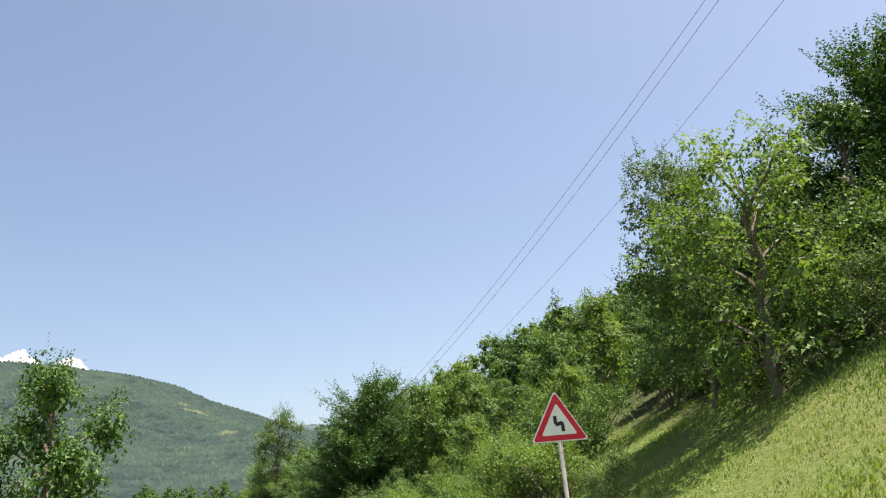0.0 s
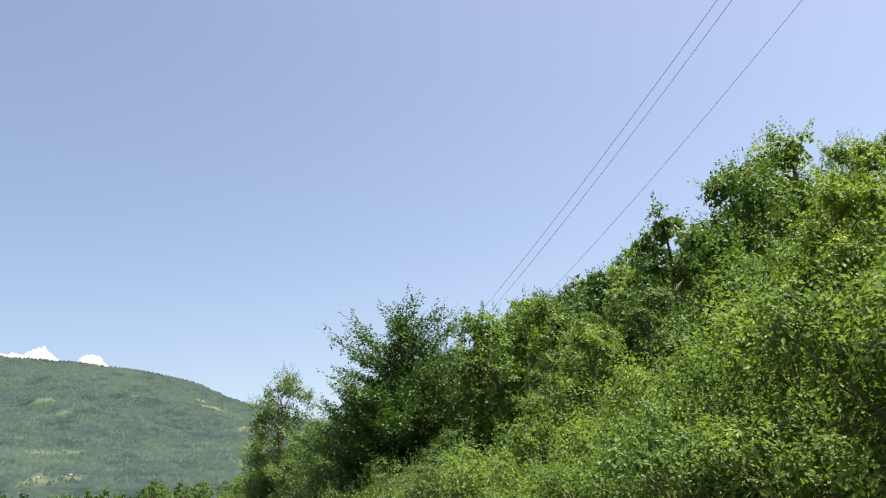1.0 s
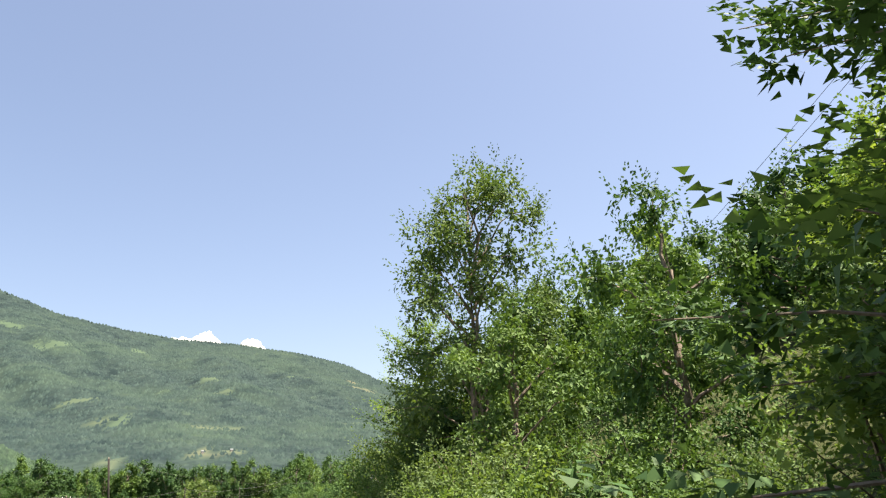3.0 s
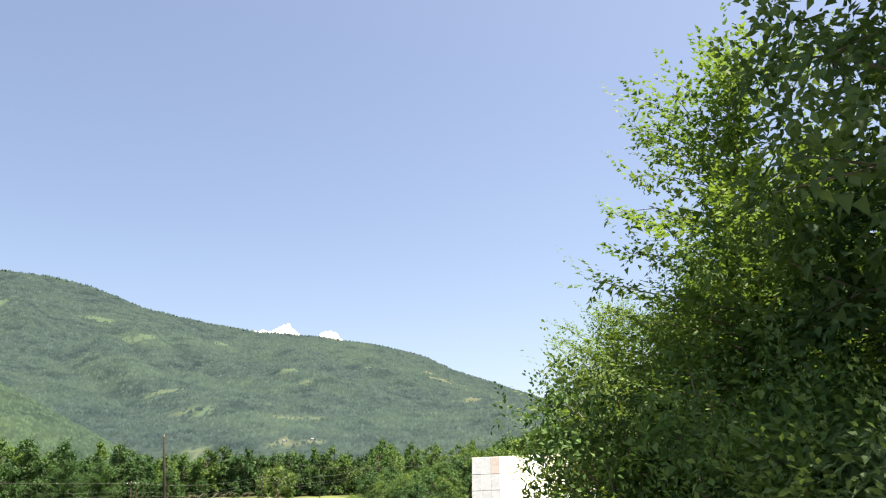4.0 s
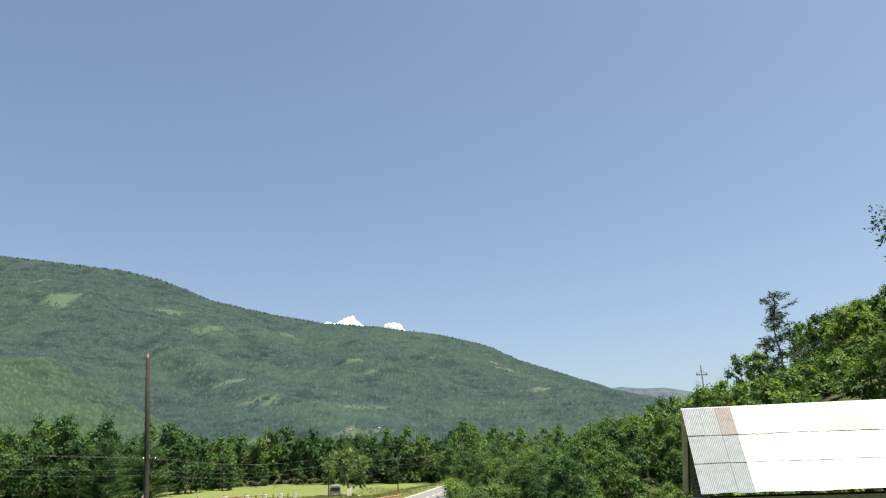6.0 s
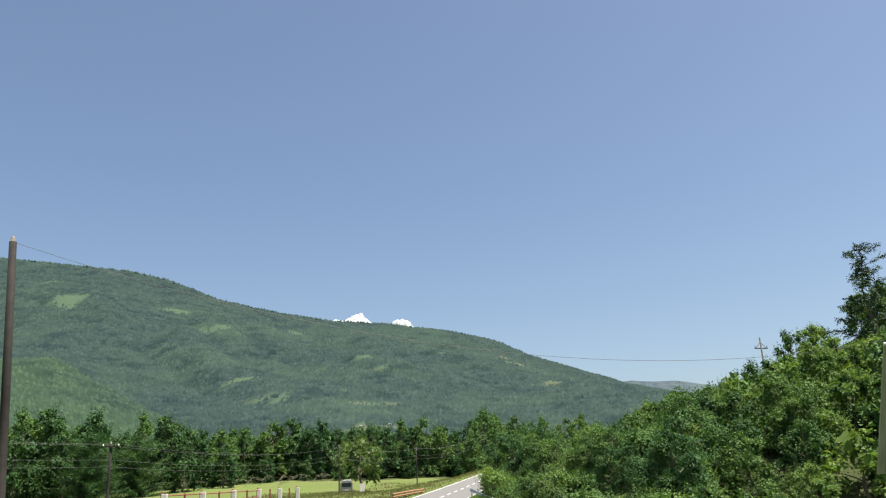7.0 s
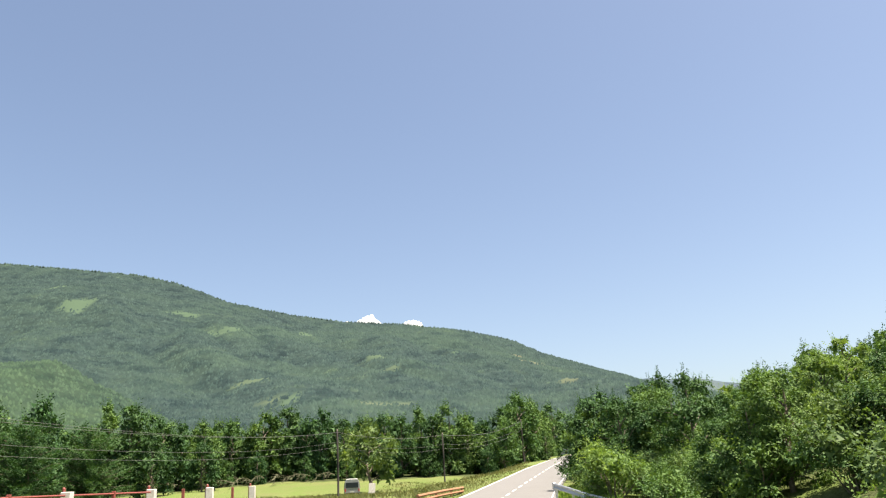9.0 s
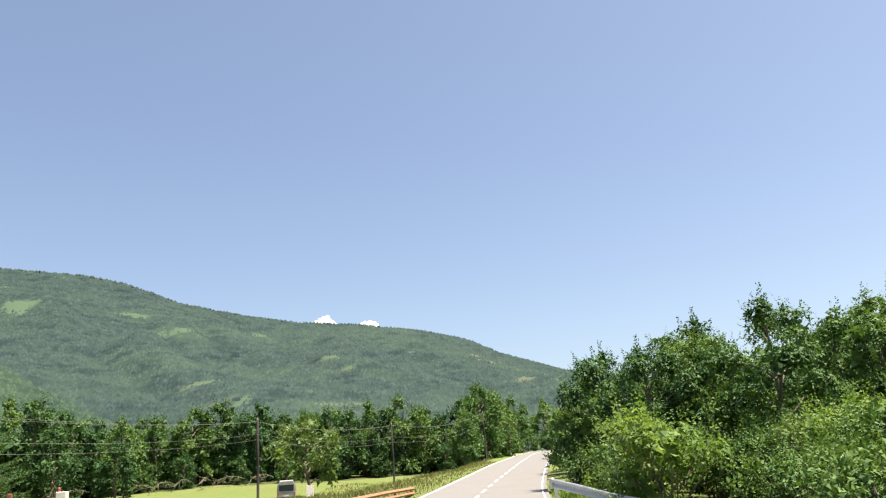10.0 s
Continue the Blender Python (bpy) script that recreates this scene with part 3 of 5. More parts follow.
def broadleaf(name, seed, height, radius, leaf, mat, label, lobes=14, per_lobe=12, per_pad=36, sprigs=1, sprig_leaves=12, low=0.04, tall=0.15, reach=0.7, fill=4.4, thin=0.0, upright=0.5, slim=1.0, girth=0.02, kite=False):
    """A tree with a forked trunk and a crown of leafy lobes."""
    rng = np.random.default_rng(seed)
    root = thing(name, label, "tree", name.replace("_", " ") + "s")
    top = np.array([rng.normal(0, 0.05) * height, rng.normal(0, 0.05) * height, height * 0.84])
    wood = [limb(rng, (0, 0, -0.4), top, height * girth + 0.05, 0.03, 8, 0)]
    made = []
    for k in range(lobes):
        h = low + (0.90 - low) * (k + 0.5) / lobes
        a = k * 2.4 + rng.uniform(-0.5, 0.5)
        prof = math.sin(math.pi * min(1.0, 0.2 + 0.78 * h ** slim)) ** 0.6
        rr = radius * prof * (rng.uniform(0.42, 0.80) if k < lobes - 1 else 0.15)
        lr = radius * rng.uniform(0.27, 0.46) * (1.0 if h < 0.7 else 0.78)
        c = np.array([rr * math.cos(a), rr * math.sin(a), h * height + rng.uniform(-0.05, 0.05) * height])
        made.append((c, np.array([lr, lr, lr * (0.85 + tall)])))
        wood.append(limb(rng, top * max(0.12, h - 0.16) / 0.84, c, height * girth * 0.35 + 0.02, 0.012))
    crown, tips = crown_of(rng, made, per_lobe, per_pad, leaf, sprigs, sprig_leaves, reach, fill, wide=0.58 if kite else 0.72, thin=thin, upright=upright, kite=kite)
    if leaf < 0.2:
        for c, box in made:
            for q in tips[np.argsort(np.linalg.norm(tips - c, axis=1))[:3]]:
                wood.append(limb(rng, c, q, 0.02, 0.006, 2, 0))
    part("trunk", joined(*wood), BARK, root, "grey-brown bark")
    part("crown", crown, mat, root)
    return root


def hornbeam(name, seed, height, radius, leaf, mat, label, levels=18, arms=9):
    """A broad cone whose branches lie in flat feathery layers."""
    rng = np.random.default_rng(seed)
    root = thing(name, label, "tree", name.replace("_", " ") + "s")
    wood = [limb(rng, (0, 0, -0.4), (0, 0, height * 0.97), 0.17, 0.02, 8, 0)]
    centres, outs, ends, end_outs = [], [], [], []
    for i in range(levels):
        h = 0.04 + 0.95 * i / (levels - 1)
        rr = radius * (1 - h ** 2.6) ** 0.62 + 0.15
        for k in range(max(4, int(arms * (1 - 0.4 * h)))):
            a = i * 1.1 + k * 2 * math.pi / arms + rng.uniform(-0.35, 0.35)
            ln = rr * rng.uniform(0.6, 1.15)
            o = np.array([math.cos(a), math.sin(a), 0.25 + 0.85 * h * h])
            base = np.array([0, 0, h * height - 0.16 * ln])
            tip = base + o * ln * np.array([1, 1, 0.7])
            wood.append(limb(rng, base, tip, 0.035 * (1.2 - h), 0.006, 4, 0.05))
            for t in np.arange(0.30, 0.99, 0.5 / max(ln, 0.5)):
                centres.append(base + (tip - base) * t + rng.normal(0, 0.06, 3))
                for turn in (-0.55, 0.45):
                    ca, sa = math.cos(a + turn), math.sin(a + turn)
                    ends.append(centres[-1])
                    end_outs.append(np.array([ca, sa, 0.3 + 0.5 * h * h + rng.normal(0, 0.12)]))
                outs.append(unit(o))
    part("trunk", joined(*wood), BARK, root, "grey-brown bark")
    centres, outs = np.array(centres), np.array(outs)
    full = pads(rng, centres, outs, rng.uniform(0.25, 0.45, len(centres)), 24, leaf, leaf * 0.75, 0.9, 0.3)
    feathers = fronds(rng, np.array(ends), np.array(end_outs), 1.0, 0.22, 26, leaf, 0.75)
    core = [heart(rng, np.array([0, 0, h * height]), np.array([0.6, 0.6, 0.16 * height / radius]) * radius * (1 - h ** 2.6) ** 0.62, int(420 * (1 - h)) + 40, 0.22) for h in np.linspace(0.08, 0.85, 9)]
    part("crown", joined(full, feathers, *core), mat, root)
    return root


def spruce(name, seed, height, radius, label):
    """A thin old conifer with ragged whorls."""
    rng = np.random.default_rng(seed)
    root = thing(name, label, "tree", name.replace("_", " ") + "s")
    wood = [limb(rng, (0, 0, -0.4), (0.2, 0, height), 0.2, 0.02, 8, 0)]
    centres, outs = [], []
    for i in range(20):
        h = 0.22 + 0.78 * i / 19
        for k in range(3):
            a = rng.uniform(0, 2 * math.pi)
            ln = radius * (1.04 - h) ** 0.55 * rng.uniform(0.25, 1.3)
            o = np.array([math.cos(a), math.sin(a), 0.05 + 0.5 * h * h])
            base = np.array([0.2 * h, 0, h * height])
            wood.append(limb(rng, base, base + o * ln, 0.04, 0.008, 4, -0.05))
            for t in np.arange(0.45, 1.01, 0.35 / max(ln, 0.4)):
                centres.append(base + o * ln * t)
                outs.append(o)
    part("trunk", joined(*wood), BARK, root, "grey-brown bark")
    centres, outs = np.array(centres), np.array(outs)
    part("crown", joined(sprays(rng, centres, outs, 4, 7, 0.5, 0.26, 0.09, 0.1, 0.6, 0.2, 0.5), pads(rng, centres, outs, np.full(len(centres), 0.4), 12, 0.24, 0.1, 0.5, 0.3)), NEEDLE, root)
    return root


def shrub(name, seed, height, radius, leaf, mat, label, lobes=9, per_lobe=11, per_pad=30, twigs=1, leaves=15, kite=False):
    rng = np.random.default_rng(seed)
    root = thing(name, label, "shrub", "shrubs along the road")
    wood, made = [], []
    for k in range(lobes):
        a = k * 2.4 + rng.uniform(-0.3, 0.3)
        rr = radius * rng.uniform(0.15, 0.75)
        c = np.array([rr * math.cos(a), rr * math.sin(a), height * (0.2 + 0.54 * ((k * 0.618) % 1.0))])
        wood.append(limb(rng, (0.1 * math.cos(a), 0.1 * math.sin(a), -0.2), c, 0.03, 0.01))
        made.append((c, np.array([radius * 0.42, radius * 0.42, height * 0.26])))
    crown, tips = crown_of(rng, made, per_lobe, per_pad, leaf, twigs, leaves, 0.55, 2.6, wide=0.56 if kite else 0.72, low=-0.6, upright=0.7, kite=kite)
    for q in tips[::7]:
        wood.append(limb(rng, q * np.array([0.5, 0.5, 0.6]), q, 0.012, 0.005, 3, 0))
    part("stem", joined(*wood), BARK, root)
    part("foliage", crown, mat, root)
    return root


class Stock:
    """A kind of plant: the first one is set down as built, later ones are copies."""

    def __init__(self, root):
        self.root, self.used = root, False

    def put(self, x, y, size=1.0, turn=0.0, tall=1.0, sink=0.0, lean=0.0):
        m = pose(x, y, ground_at(x, y) - sink, lean, lean * 0.6, turn) @ Matrix.Diagonal((size, size, size * tall, 1))
        if not self.used:
            self.used = True
            self.root.matrix_basis = m
            return self.root
        ob = copy_thing(self.root, Matrix.Identity(4))
        ob.matrix_basis = m
        return ob


# near kinds (about 8 m high), middle kinds and far kinds
NEAR = [Stock(broadleaf("broadleaf_tree", 21, 8, 3.3, 0.18, LEAF_BROAD, "green broadleaf tree in full leaf on the wooded bank")),
        Stock(broadleaf("broadleaf_tree", 22, 8, 3.0, 0.175, LEAF_YELLOW, "sunlit yellow-green young broadleaf tree")),
        Stock(broadleaf("broadleaf_tree", 23, 8, 3.4, 0.18, LEAF_DARK, "dark green broadleaf tree at the wood's edge"))]
VERGE = [Stock(broadleaf("broadleaf_tree", 24, 8, 3.3, 0.165, LEAF_BROAD, "green young broadleaf tree at the front of the wood", kite=True, per_pad=32)),
         Stock(broadleaf("broadleaf_tree", 25, 8, 3.1, 0.165, LEAF_YELLOW, "light yellow-green young tree at the front of the wood", kite=True, per_pad=32)),
         Stock(broadleaf("broadleaf_tree", 26, 8, 3.3, 0.165, LEAF_DARK, "dark green young broadleaf tree at the front of the wood", kite=True, per_pad=32))]
MID = dict(lobes=12, per_lobe=10, per_pad=30, sprigs=1, sprig_leaves=8, fill=2.3)
MIDDLE = [Stock(broadleaf("broadleaf_tree", 31, 7, 3.3, 0.23, LEAF_BROAD, "green broadleaf tree on the wooded hillside", **MID)),
          Stock(broadleaf("broadleaf_tree", 32, 7, 3.1, 0.23, LEAF_YELLOW, "light green broadleaf tree on the wooded hillside", **MID)),
          Stock(broadleaf("broadleaf_tree", 33, 7, 3.3, 0.23, LEAF_DARK, "dark green broadleaf tree on the wooded hillside", **MID))]
HIGH = dict(lobes=10, per_lobe=7, per_pad=16, sprigs=1, sprig_leaves=5, fill=2.0)
BACK = [Stock(broadleaf("broadleaf_tree", 36, 7, 3.3, 0.31, LEAF_BROAD, "green broadleaf tree high on the wooded hillside", **HIGH)),
        Stock(broadleaf("broadleaf_tree", 37, 7, 3.1, 0.30, LEAF_YELLOW, "light green broadleaf tree high on the hillside", **HIGH)),
        Stock(broadleaf("broadleaf_tree", 38, 7, 3.3, 0.31, LEAF_DARK, "dark green broadleaf tree high on the hillside", **HIGH))]


class Joined:
    """Plants too many and too far to tell apart: gathered and joined into one object."""

    def __init__(self, root):
        self.parts = [(o.data.materials[0], np.array([v.co for v in o.data.vertices]), [tuple(q.vertices) for q in o.data.polygons]) for o in root.children]
        for o in list(root.children) + [root]:
            bpy.data.objects.remove(o)

    def put(self, x, y, size=1.0, turn=0.0, tall=1.0):
        GATHERED.append((self, np.array(pose(x, y, ground_at(x, y), 0, 0, turn) @ Matrix.Diagonal((size, size, size * tall, 1)))))


GATHERED = []
UNDER = [Joined(broadleaf("undergrowth", 44 + k, 3.0, 2.2, 0.28, mat, "leafy undergrowth on the hillside", lobes=5, per_lobe=6, per_pad=12, sprigs=1, sprig_leaves=4, low=0.15, fill=2.0)) for k, mat in enumerate((LEAF_BROAD, LEAF_YELLOW, LEAF_DARK))]
BACK = [Joined(stock.root) for stock in BACK]
ROW = dict(lobes=15, per_lobe=11, per_pad=18, sprigs=1, sprig_leaves=8, reach=1.3, low=0.06, fill=2.0)
FAR = [Stock(broadleaf("broadleaf_tree", 41, 13, 4.8, 0.41, LEAF_BROAD, "tall green broadleaf tree in the row behind the meadow", **ROW)),
       Stock(broadleaf("broadleaf_tree", 42, 13, 4.4, 0.41, LEAF_DARK, "tall dark green broadleaf tree in the row behind the meadow", **ROW)),
       Stock(broadleaf("broadleaf_tree", 43, 13, 5.0, 0.41, LEAF_FAR, "tall deep green tree in the row behind the meadow", **ROW))]
THIN = dict(per_lobe=8, per_pad=20, leaves=10)
SHRUBS = [Stock(shrub("shrub", 51, 2.4, 1.7, 0.115, LEAF_BROAD, "leafy green shrub growing beside the road", **THIN)),
          Stock(shrub("shrub", 52, 2.2, 1.6, 0.115, LEAF_YELLOW, "bright green leafy shrub beside the road", **THIN)),
          Stock(shrub("shrub", 53, 2.6, 1.6, 0.115, LEAF_GREY, "grey-green leafy shrub growing beside the road", **THIN))]
CLOSE = [Stock(shrub("shrub", 54, 2.4, 1.7, 0.085, LEAF_BROAD, "leafy green shrub crowding the verge of the near bend", kite=True)),
         Stock(shrub("shrub", 55, 2.2, 1.6, 0.085, LEAF_YELLOW, "bright green leafy shrub on the verge of the near bend", kite=True)),
         Stock(shrub("shrub", 56, 2.6, 1.6, 0.080, LEAF_GREY, "grey-green leafy shrub on the verge of the near bend", kite=True))]


def edge_right(y):
    return float(road_x(y)) + HALF


# trees by name
hb = Stock(hornbeam("hornbeam_tree", 61, 7.8, 4.0, 0.145, LEAF_DARK, "dark conical hornbeam with flat feathery branches"))
hb.put(24.6, 45.4, 1.0)
hb.put(23.2, 48.0, 0.80, 80)
hb.put(26.8, 48.5, 0.86, 150)
hb.put(29.0, 184.0, 0.62, 40)
NEAR[2].put(28.2, 183.0, 0.72, 20)
NEAR[2].put(27.4, 175.5, 0.58, 120)
NEAR[2].put(30.4, 178.5, 0.72, 300)
NEAR[0].put(29.6, 175.0, 0.60, 250)
hb.put(29.5, 13.5, 0.85, 75)
light_hb = Stock(hornbeam("hornbeam_tree", 67, 8.4, 3.7, 0.135, LEAF_YELLOW, "light green hornbeam with feathery layered branches", 16, 8))
light_hb.put(26.2, 79.8, 0.58, 140)
light_hb.put(23.8, 69.2, 0.68, 30)
NEAR[1].put(26.8, 41.5, 0.80, 10)
NEAR[0].put(28.6, 40.0, 0.72, 200)
AIRY = dict(kite=True, lobes=26, per_lobe=12, per_pad=36, sprigs=2, sprig_leaves=11, low=0.12, tall=0.4, thin=0.08, upright=0.9, fill=2.2, girth=0.008)
pop = Stock(broadleaf("aspen_tree", 62, 11.5, 2.9, 0.15, LEAF_GREY, "tall airy grey-green aspen with sparse upright twigs", **AIRY))
pop.put(24.4, 65.4, 0.86)
pop.put(21.2, 14.6, 0.62, 70)
old = Stock(broadleaf("broadleaf_tree", 63, 8.4, 3.5, 0.17, LEAF_BROAD, "light green leafy tree leaning over the verge beside the road", low=0.15))
old.put(7.0, 34.0, 0.88, 200, 1.22)
Stock(broadleaf("broadleaf_tree", 66, 8.6, 4.1, 0.17, LEAF_YELLOW, "spreading yellow-green tree standing on the grassy bank", lobes=20, low=0.0, per_pad=30, fill=0.9, thin=0.1)).put(20.4, 11.9, 0.66, 0, 1.08)
walnut = Stock(broadleaf("walnut_tree", 64, 9.6, 4.6, 0.34, LEAF_GREY, "light olive-green spreading tree standing in the meadow by the van", lobes=12, per_lobe=9, per_pad=20, low=0.3, thin=0.12, fill=1.4))
walnut.put(12.4, 243.5, 1.0)
sp = Stock(spruce("spruce_tree", 65, 11.5, 3.9, "thin ragged spruce rising above the hillside woods"))
sp.put(65.4, 179.5, 1.1)
sp.put(58.0, 30.0, 0.9, 20)

# woods along the bank on the near bend
rng = np.random.default_rng(71)
for row, (off, kinds, size) in enumerate(((4.6, VERGE, 0.52), (8.6, NEAR, 0.62), (13.5, MIDDLE, 0.74), (18.5, MIDDLE, 0.74), (24, MIDDLE, 0.74), (30, BACK, 0.76))):
    y = 30.0 + row * 1.3
    while y < (70 if row < 2 else 82):
        x = max(edge_right(y) + off + rng.uniform(-1.2, 1.2), 21.5 + (y - 68) * 0.49 + off * 0.25)
        pool = NEAR if row == 2 and y < 46 else kinds
        pool[(0, 1, 2, 0)[int(rng.integers(4))]].put(x, y, size * (0.62 if y < 45 and row < 3 else 1.0) * rng.uniform(0.8, 1.2), rng.uniform(0, 360), rng.uniform(0.9, 1.15))
        y += rng.uniform(3.6, 5.4)
for x, y, k, s in ((30, 23, 0, 0.58), (37, 22, 1, 0.62), (25.5, 26.5, 0, 0.6), (22.5, 29.5, 1, 0.48), (29, 28.5, 1, 0.7), (35, 30, 1, 0.58), (43, 28, 0, 0.55), (27, 10, 2, 0.8), (27.5, 17.5, 2, 0.52), (26, 21.5, 0, 0.36), (22.8, 22.6, 1, 0.42)):
    NEAR[k].put(x, y, s, 40 * x)
for k in range(7):
    y = 70.5 + k * 1.6
    x = 20.6 + (y - 68) * 0.5
    CLOSE[(k * 2) % 3].put(x + rng.uniform(0, 0.8), y, rng.uniform(0.9, 1.25), rng.uniform(0, 360))
    VERGE[(1, 0, 1)[k % 3]].put(x + 2.6 + rng.uniform(-0.4, 0.8), y + 0.6, rng.uniform(0.40, 0.52), rng.uniform(0, 360))
    if k % 2:
        MIDDLE[k % 3].put(x + 5.5 + rng.uniform(-0.4, 0.8), y + 0.6, rng.uniform(0.62, 0.8), rng.uniform(0, 360))
# trees round the hollow with the barn
for row, (off, kinds) in enumerate(((1.5, MIDDLE), (6, MIDDLE), (10, BACK), (17, BACK))):
    y = 86.0 + row * 1.7
    while y < 121:
        x = max(30.5, 21.5 + (y - 68) * 0.48) + off + rng.uniform(-0.8, 1.2)
        kinds[int(rng.integers(3))].put(x, y, rng.uniform(0.9, 1.2), rng.uniform(0, 360))
        y += rng.uniform(4.0, 6.0)
for k in range(44):
    x, y = rng.uniform(25.5, 52), rng.uniform(139, 162)
    if y < 141 and x > 31:
        continue
    (NEAR if x < 32 else MIDDLE)[(0, 2, 2, 1)[k % 4]].put(x, y, rng.uniform(0.36, 0.52), rng.uniform(0, 360))
for k in range(13):
    x, y = rng.uniform(22.5, 31), rng.uniform(126, 160)
    SHRUBS[k % 3].put(x, y, rng.uniform(0.7, 1.25), rng.uniform(0, 360))
for x, y, k, s in ((62, 142, 2, 2.0), (68, 146, 0, 2.1), (57, 136, 2, 1.35), (53, 132, 0, 1.0), (50.5, 127, 1, 0.9), (48.5, 121, 0, 0.9)):
    NEAR[k].put(x, y, s, 50 * x)
NEAR[2].put(31.5, 146.0, 0.62, 30)
NEAR[2].put(29.3, 141.6, 0.6, 100)
NEAR[0].put(33.5, 150.0, 0.6, 200)
# woods on the upper hillside
for gx_ in range(11):
    for gy_ in range(17):
        x, y = 49 + gx_ * 5.6 + rng.uniform(-2, 2), 112 + gy_ * 6.2 + rng.uniform(-2, 2)
        if x < edge_right(y) + 34 and y > 155 or x > 62 + 0.25 * (y - 100) + 12 or (y < 140 and x > 76):
            continue
        BACK[int(rng.integers(3))].put(x, y, rng.uniform(0.6, 0.9) * (0.58 if y > 148 else 1.0), rng.uniform(0, 360))
for k in range(120):
    y = rng.uniform(84, 125)
    x = max(31.5, 20.5 + (y - 68) * 0.5) + 26 * rng.random() ** 1.3
    UNDER[k % 3].put(x, y, rng.uniform(0.7, 1.2), rng.uniform(0, 360))
for k in range(95):
    x, y = rng.uniform(46, 72), rng.uniform(120, 205)
    if x > edge_right(y) + 14:
        UNDER[k % 3].put(x, y, rng.uniform(0.7, 1.1), rng.uniform(0, 360))
for k in range(60):
    UNDER[k % 3].put(rng.uniform(39, 60), rng.uniform(139, 172), rng.uniform(0.8, 1.2), rng.uniform(0, 360))
for k in range(64):
    x, y = rng.uniform(68, 112), rng.uniform(192, 240)
    if x > 85:
        BACK[int(rng.integers(3))].put(x, y, rng.uniform(0.8, 1.15), rng.uniform(0, 360))
# woods past the barn
for row, off in enumerate((2.3, 6.4, 11, 17, 22.5, 28.5)):
    y = (183 if row == 0 else 170 if row == 1 else 164 if row == 2 else 158) + row * 0.9
    while y < (235 if row < 3 else 215):
        x = edge_right(y) + off + rng.uniform(-1.3, 1.3)
        kinds = NEAR if row < 2 and y < 178 else BACK if row > 4 or y > 200 else MIDDLE
        s = rng.uniform(0.75, 1.05) * (0.66, 0.6, 0.62, 0.62, 0.6, 0.6)[row]
        kinds[int(rng.integers(3))].put(x, y, s, rng.uniform(0, 360))
        y += rng.uniform(4.2, 6.2)
verts, faces, slots, mats = [], [], [], []
for kind, m in GATHERED:
    for mat, v, f in kind.parts:
        if mat not in mats:
            mats.append(mat)
        k = len(verts)
        verts += (v @ m[:3, :3].T + m[:3, 3]).tolist()
        faces += [tuple(i + k for i in q) for q in f]
        slots += [mats.index(mat)] * len(f)
woods = tagged(part("hillside_woods", (verts, faces), mats[0]), "dense green broadleaf woods covering the steep hillside", "woods", kind="stuff")
for mat in mats[1:]:
    woods.data.materials.append(mat)
woods.data.polygons.foreach_set("material_index", slots)

# the row of tall trees behind the meadow
for row, dy in enumerate((0, 5, 13)):
    x = -58.0 + row * 2
    while x < 44:
        y = (276 if x > -12 else 276 - (-12 - x) * 0.85 if x > -45 else 248) + dy + rng.uniform(-2, 2)
        s = (rng.uniform(0.34, 0.50) if row == 0 else rng.uniform(0.70, 0.92)) + (0.22 if x < -24 and row else 0.0)
        FAR[(0, 1, 2, 0)[int(rng.integers(4))]].put(x, y, s, rng.uniform(0, 360), rng.uniform(0.85, 1.2), 0.8 * s)
        x += rng.uniform(2.5, 3.9) if row else rng.uniform(3.5, 7) if x < -14 else rng.uniform(6, 12)
for x, y, s in ((37, 268, 0.85), (40, 288, 1.0), (43, 300, 0.95), (33, 262, 0.6), (62, 330, 0.9), (72, 345, 0.9), (56, 340, 0.8), (80, 360, 1.0), (66, 372, 1.0), (52, 318, 0.9)):
    FAR[0].put(x, y, s, 30 * x)
# feathery trees at the near end of the row, and dead boughs under it
for x, y, s, k in ((-31, 240, 1.30, 20), (-37, 246, 1.45, 100), (-26, 249, 1.25, 190), (-20, 256, 1.15, 260), (-43, 240, 1.40, 320), (-14, 262, 0.95, 60)):
    (hb if k in (20, 190) else FAR[2]).put(x, y, s if k in (20, 190) else s * 0.62, k)


def dead_bough(x, y, length, turn, seed):
    rng = np.random.default_rng(seed)
    root = tagged(new("dead_bough"), "bare grey-brown dead bough drooping to the meadow edge", "branch", "dead boughs under the tree row")
    root.matrix_basis = pose(x, y, ground_at(x, y), 0, 0, turn)
    spine = [np.array([length * t, 0, 1.5 * (1 - t) ** 0.7 * (0.6 + 0.8 * t) + 0.1 + 0.35 * math.sin(3.4 * t)]) for t in np.linspace(0, 1, 7)]
    part("bough", tube([tuple(q) for q in spine], list(np.linspace(0.06, 0.015, 7)), 6), DEAD_WOOD, root)
    twigs = []
    for k in range(34):
        q = spine[1 + k % 6]
        twigs.append(limb(rng, q, q + np.array([rng.uniform(0.2, 1.4), rng.uniform(-1.0, 1.0), rng.uniform(-1.0, 0.5)]), 0.03, 0.012, 4, -0.1))
    part("twig", joined(*twigs), DEAD_WOOD, root)
    return root


for k, (x, y, ln) in enumerate(((-17.5, 263, 4.5), (-12.5, 267, 5.0), (-8.0, 270, 5.5), (-3.5, 271, 5.5), (1.5, 271.5, 5.0), (5.5, 272, 4.5), (-6.0, 271, 4.0), (-22, 258, 4.0), (-10.5, 268, 4.2))):
    dead_bough(x, y, ln, 200 + 23 * (k % 4), 300 + k)
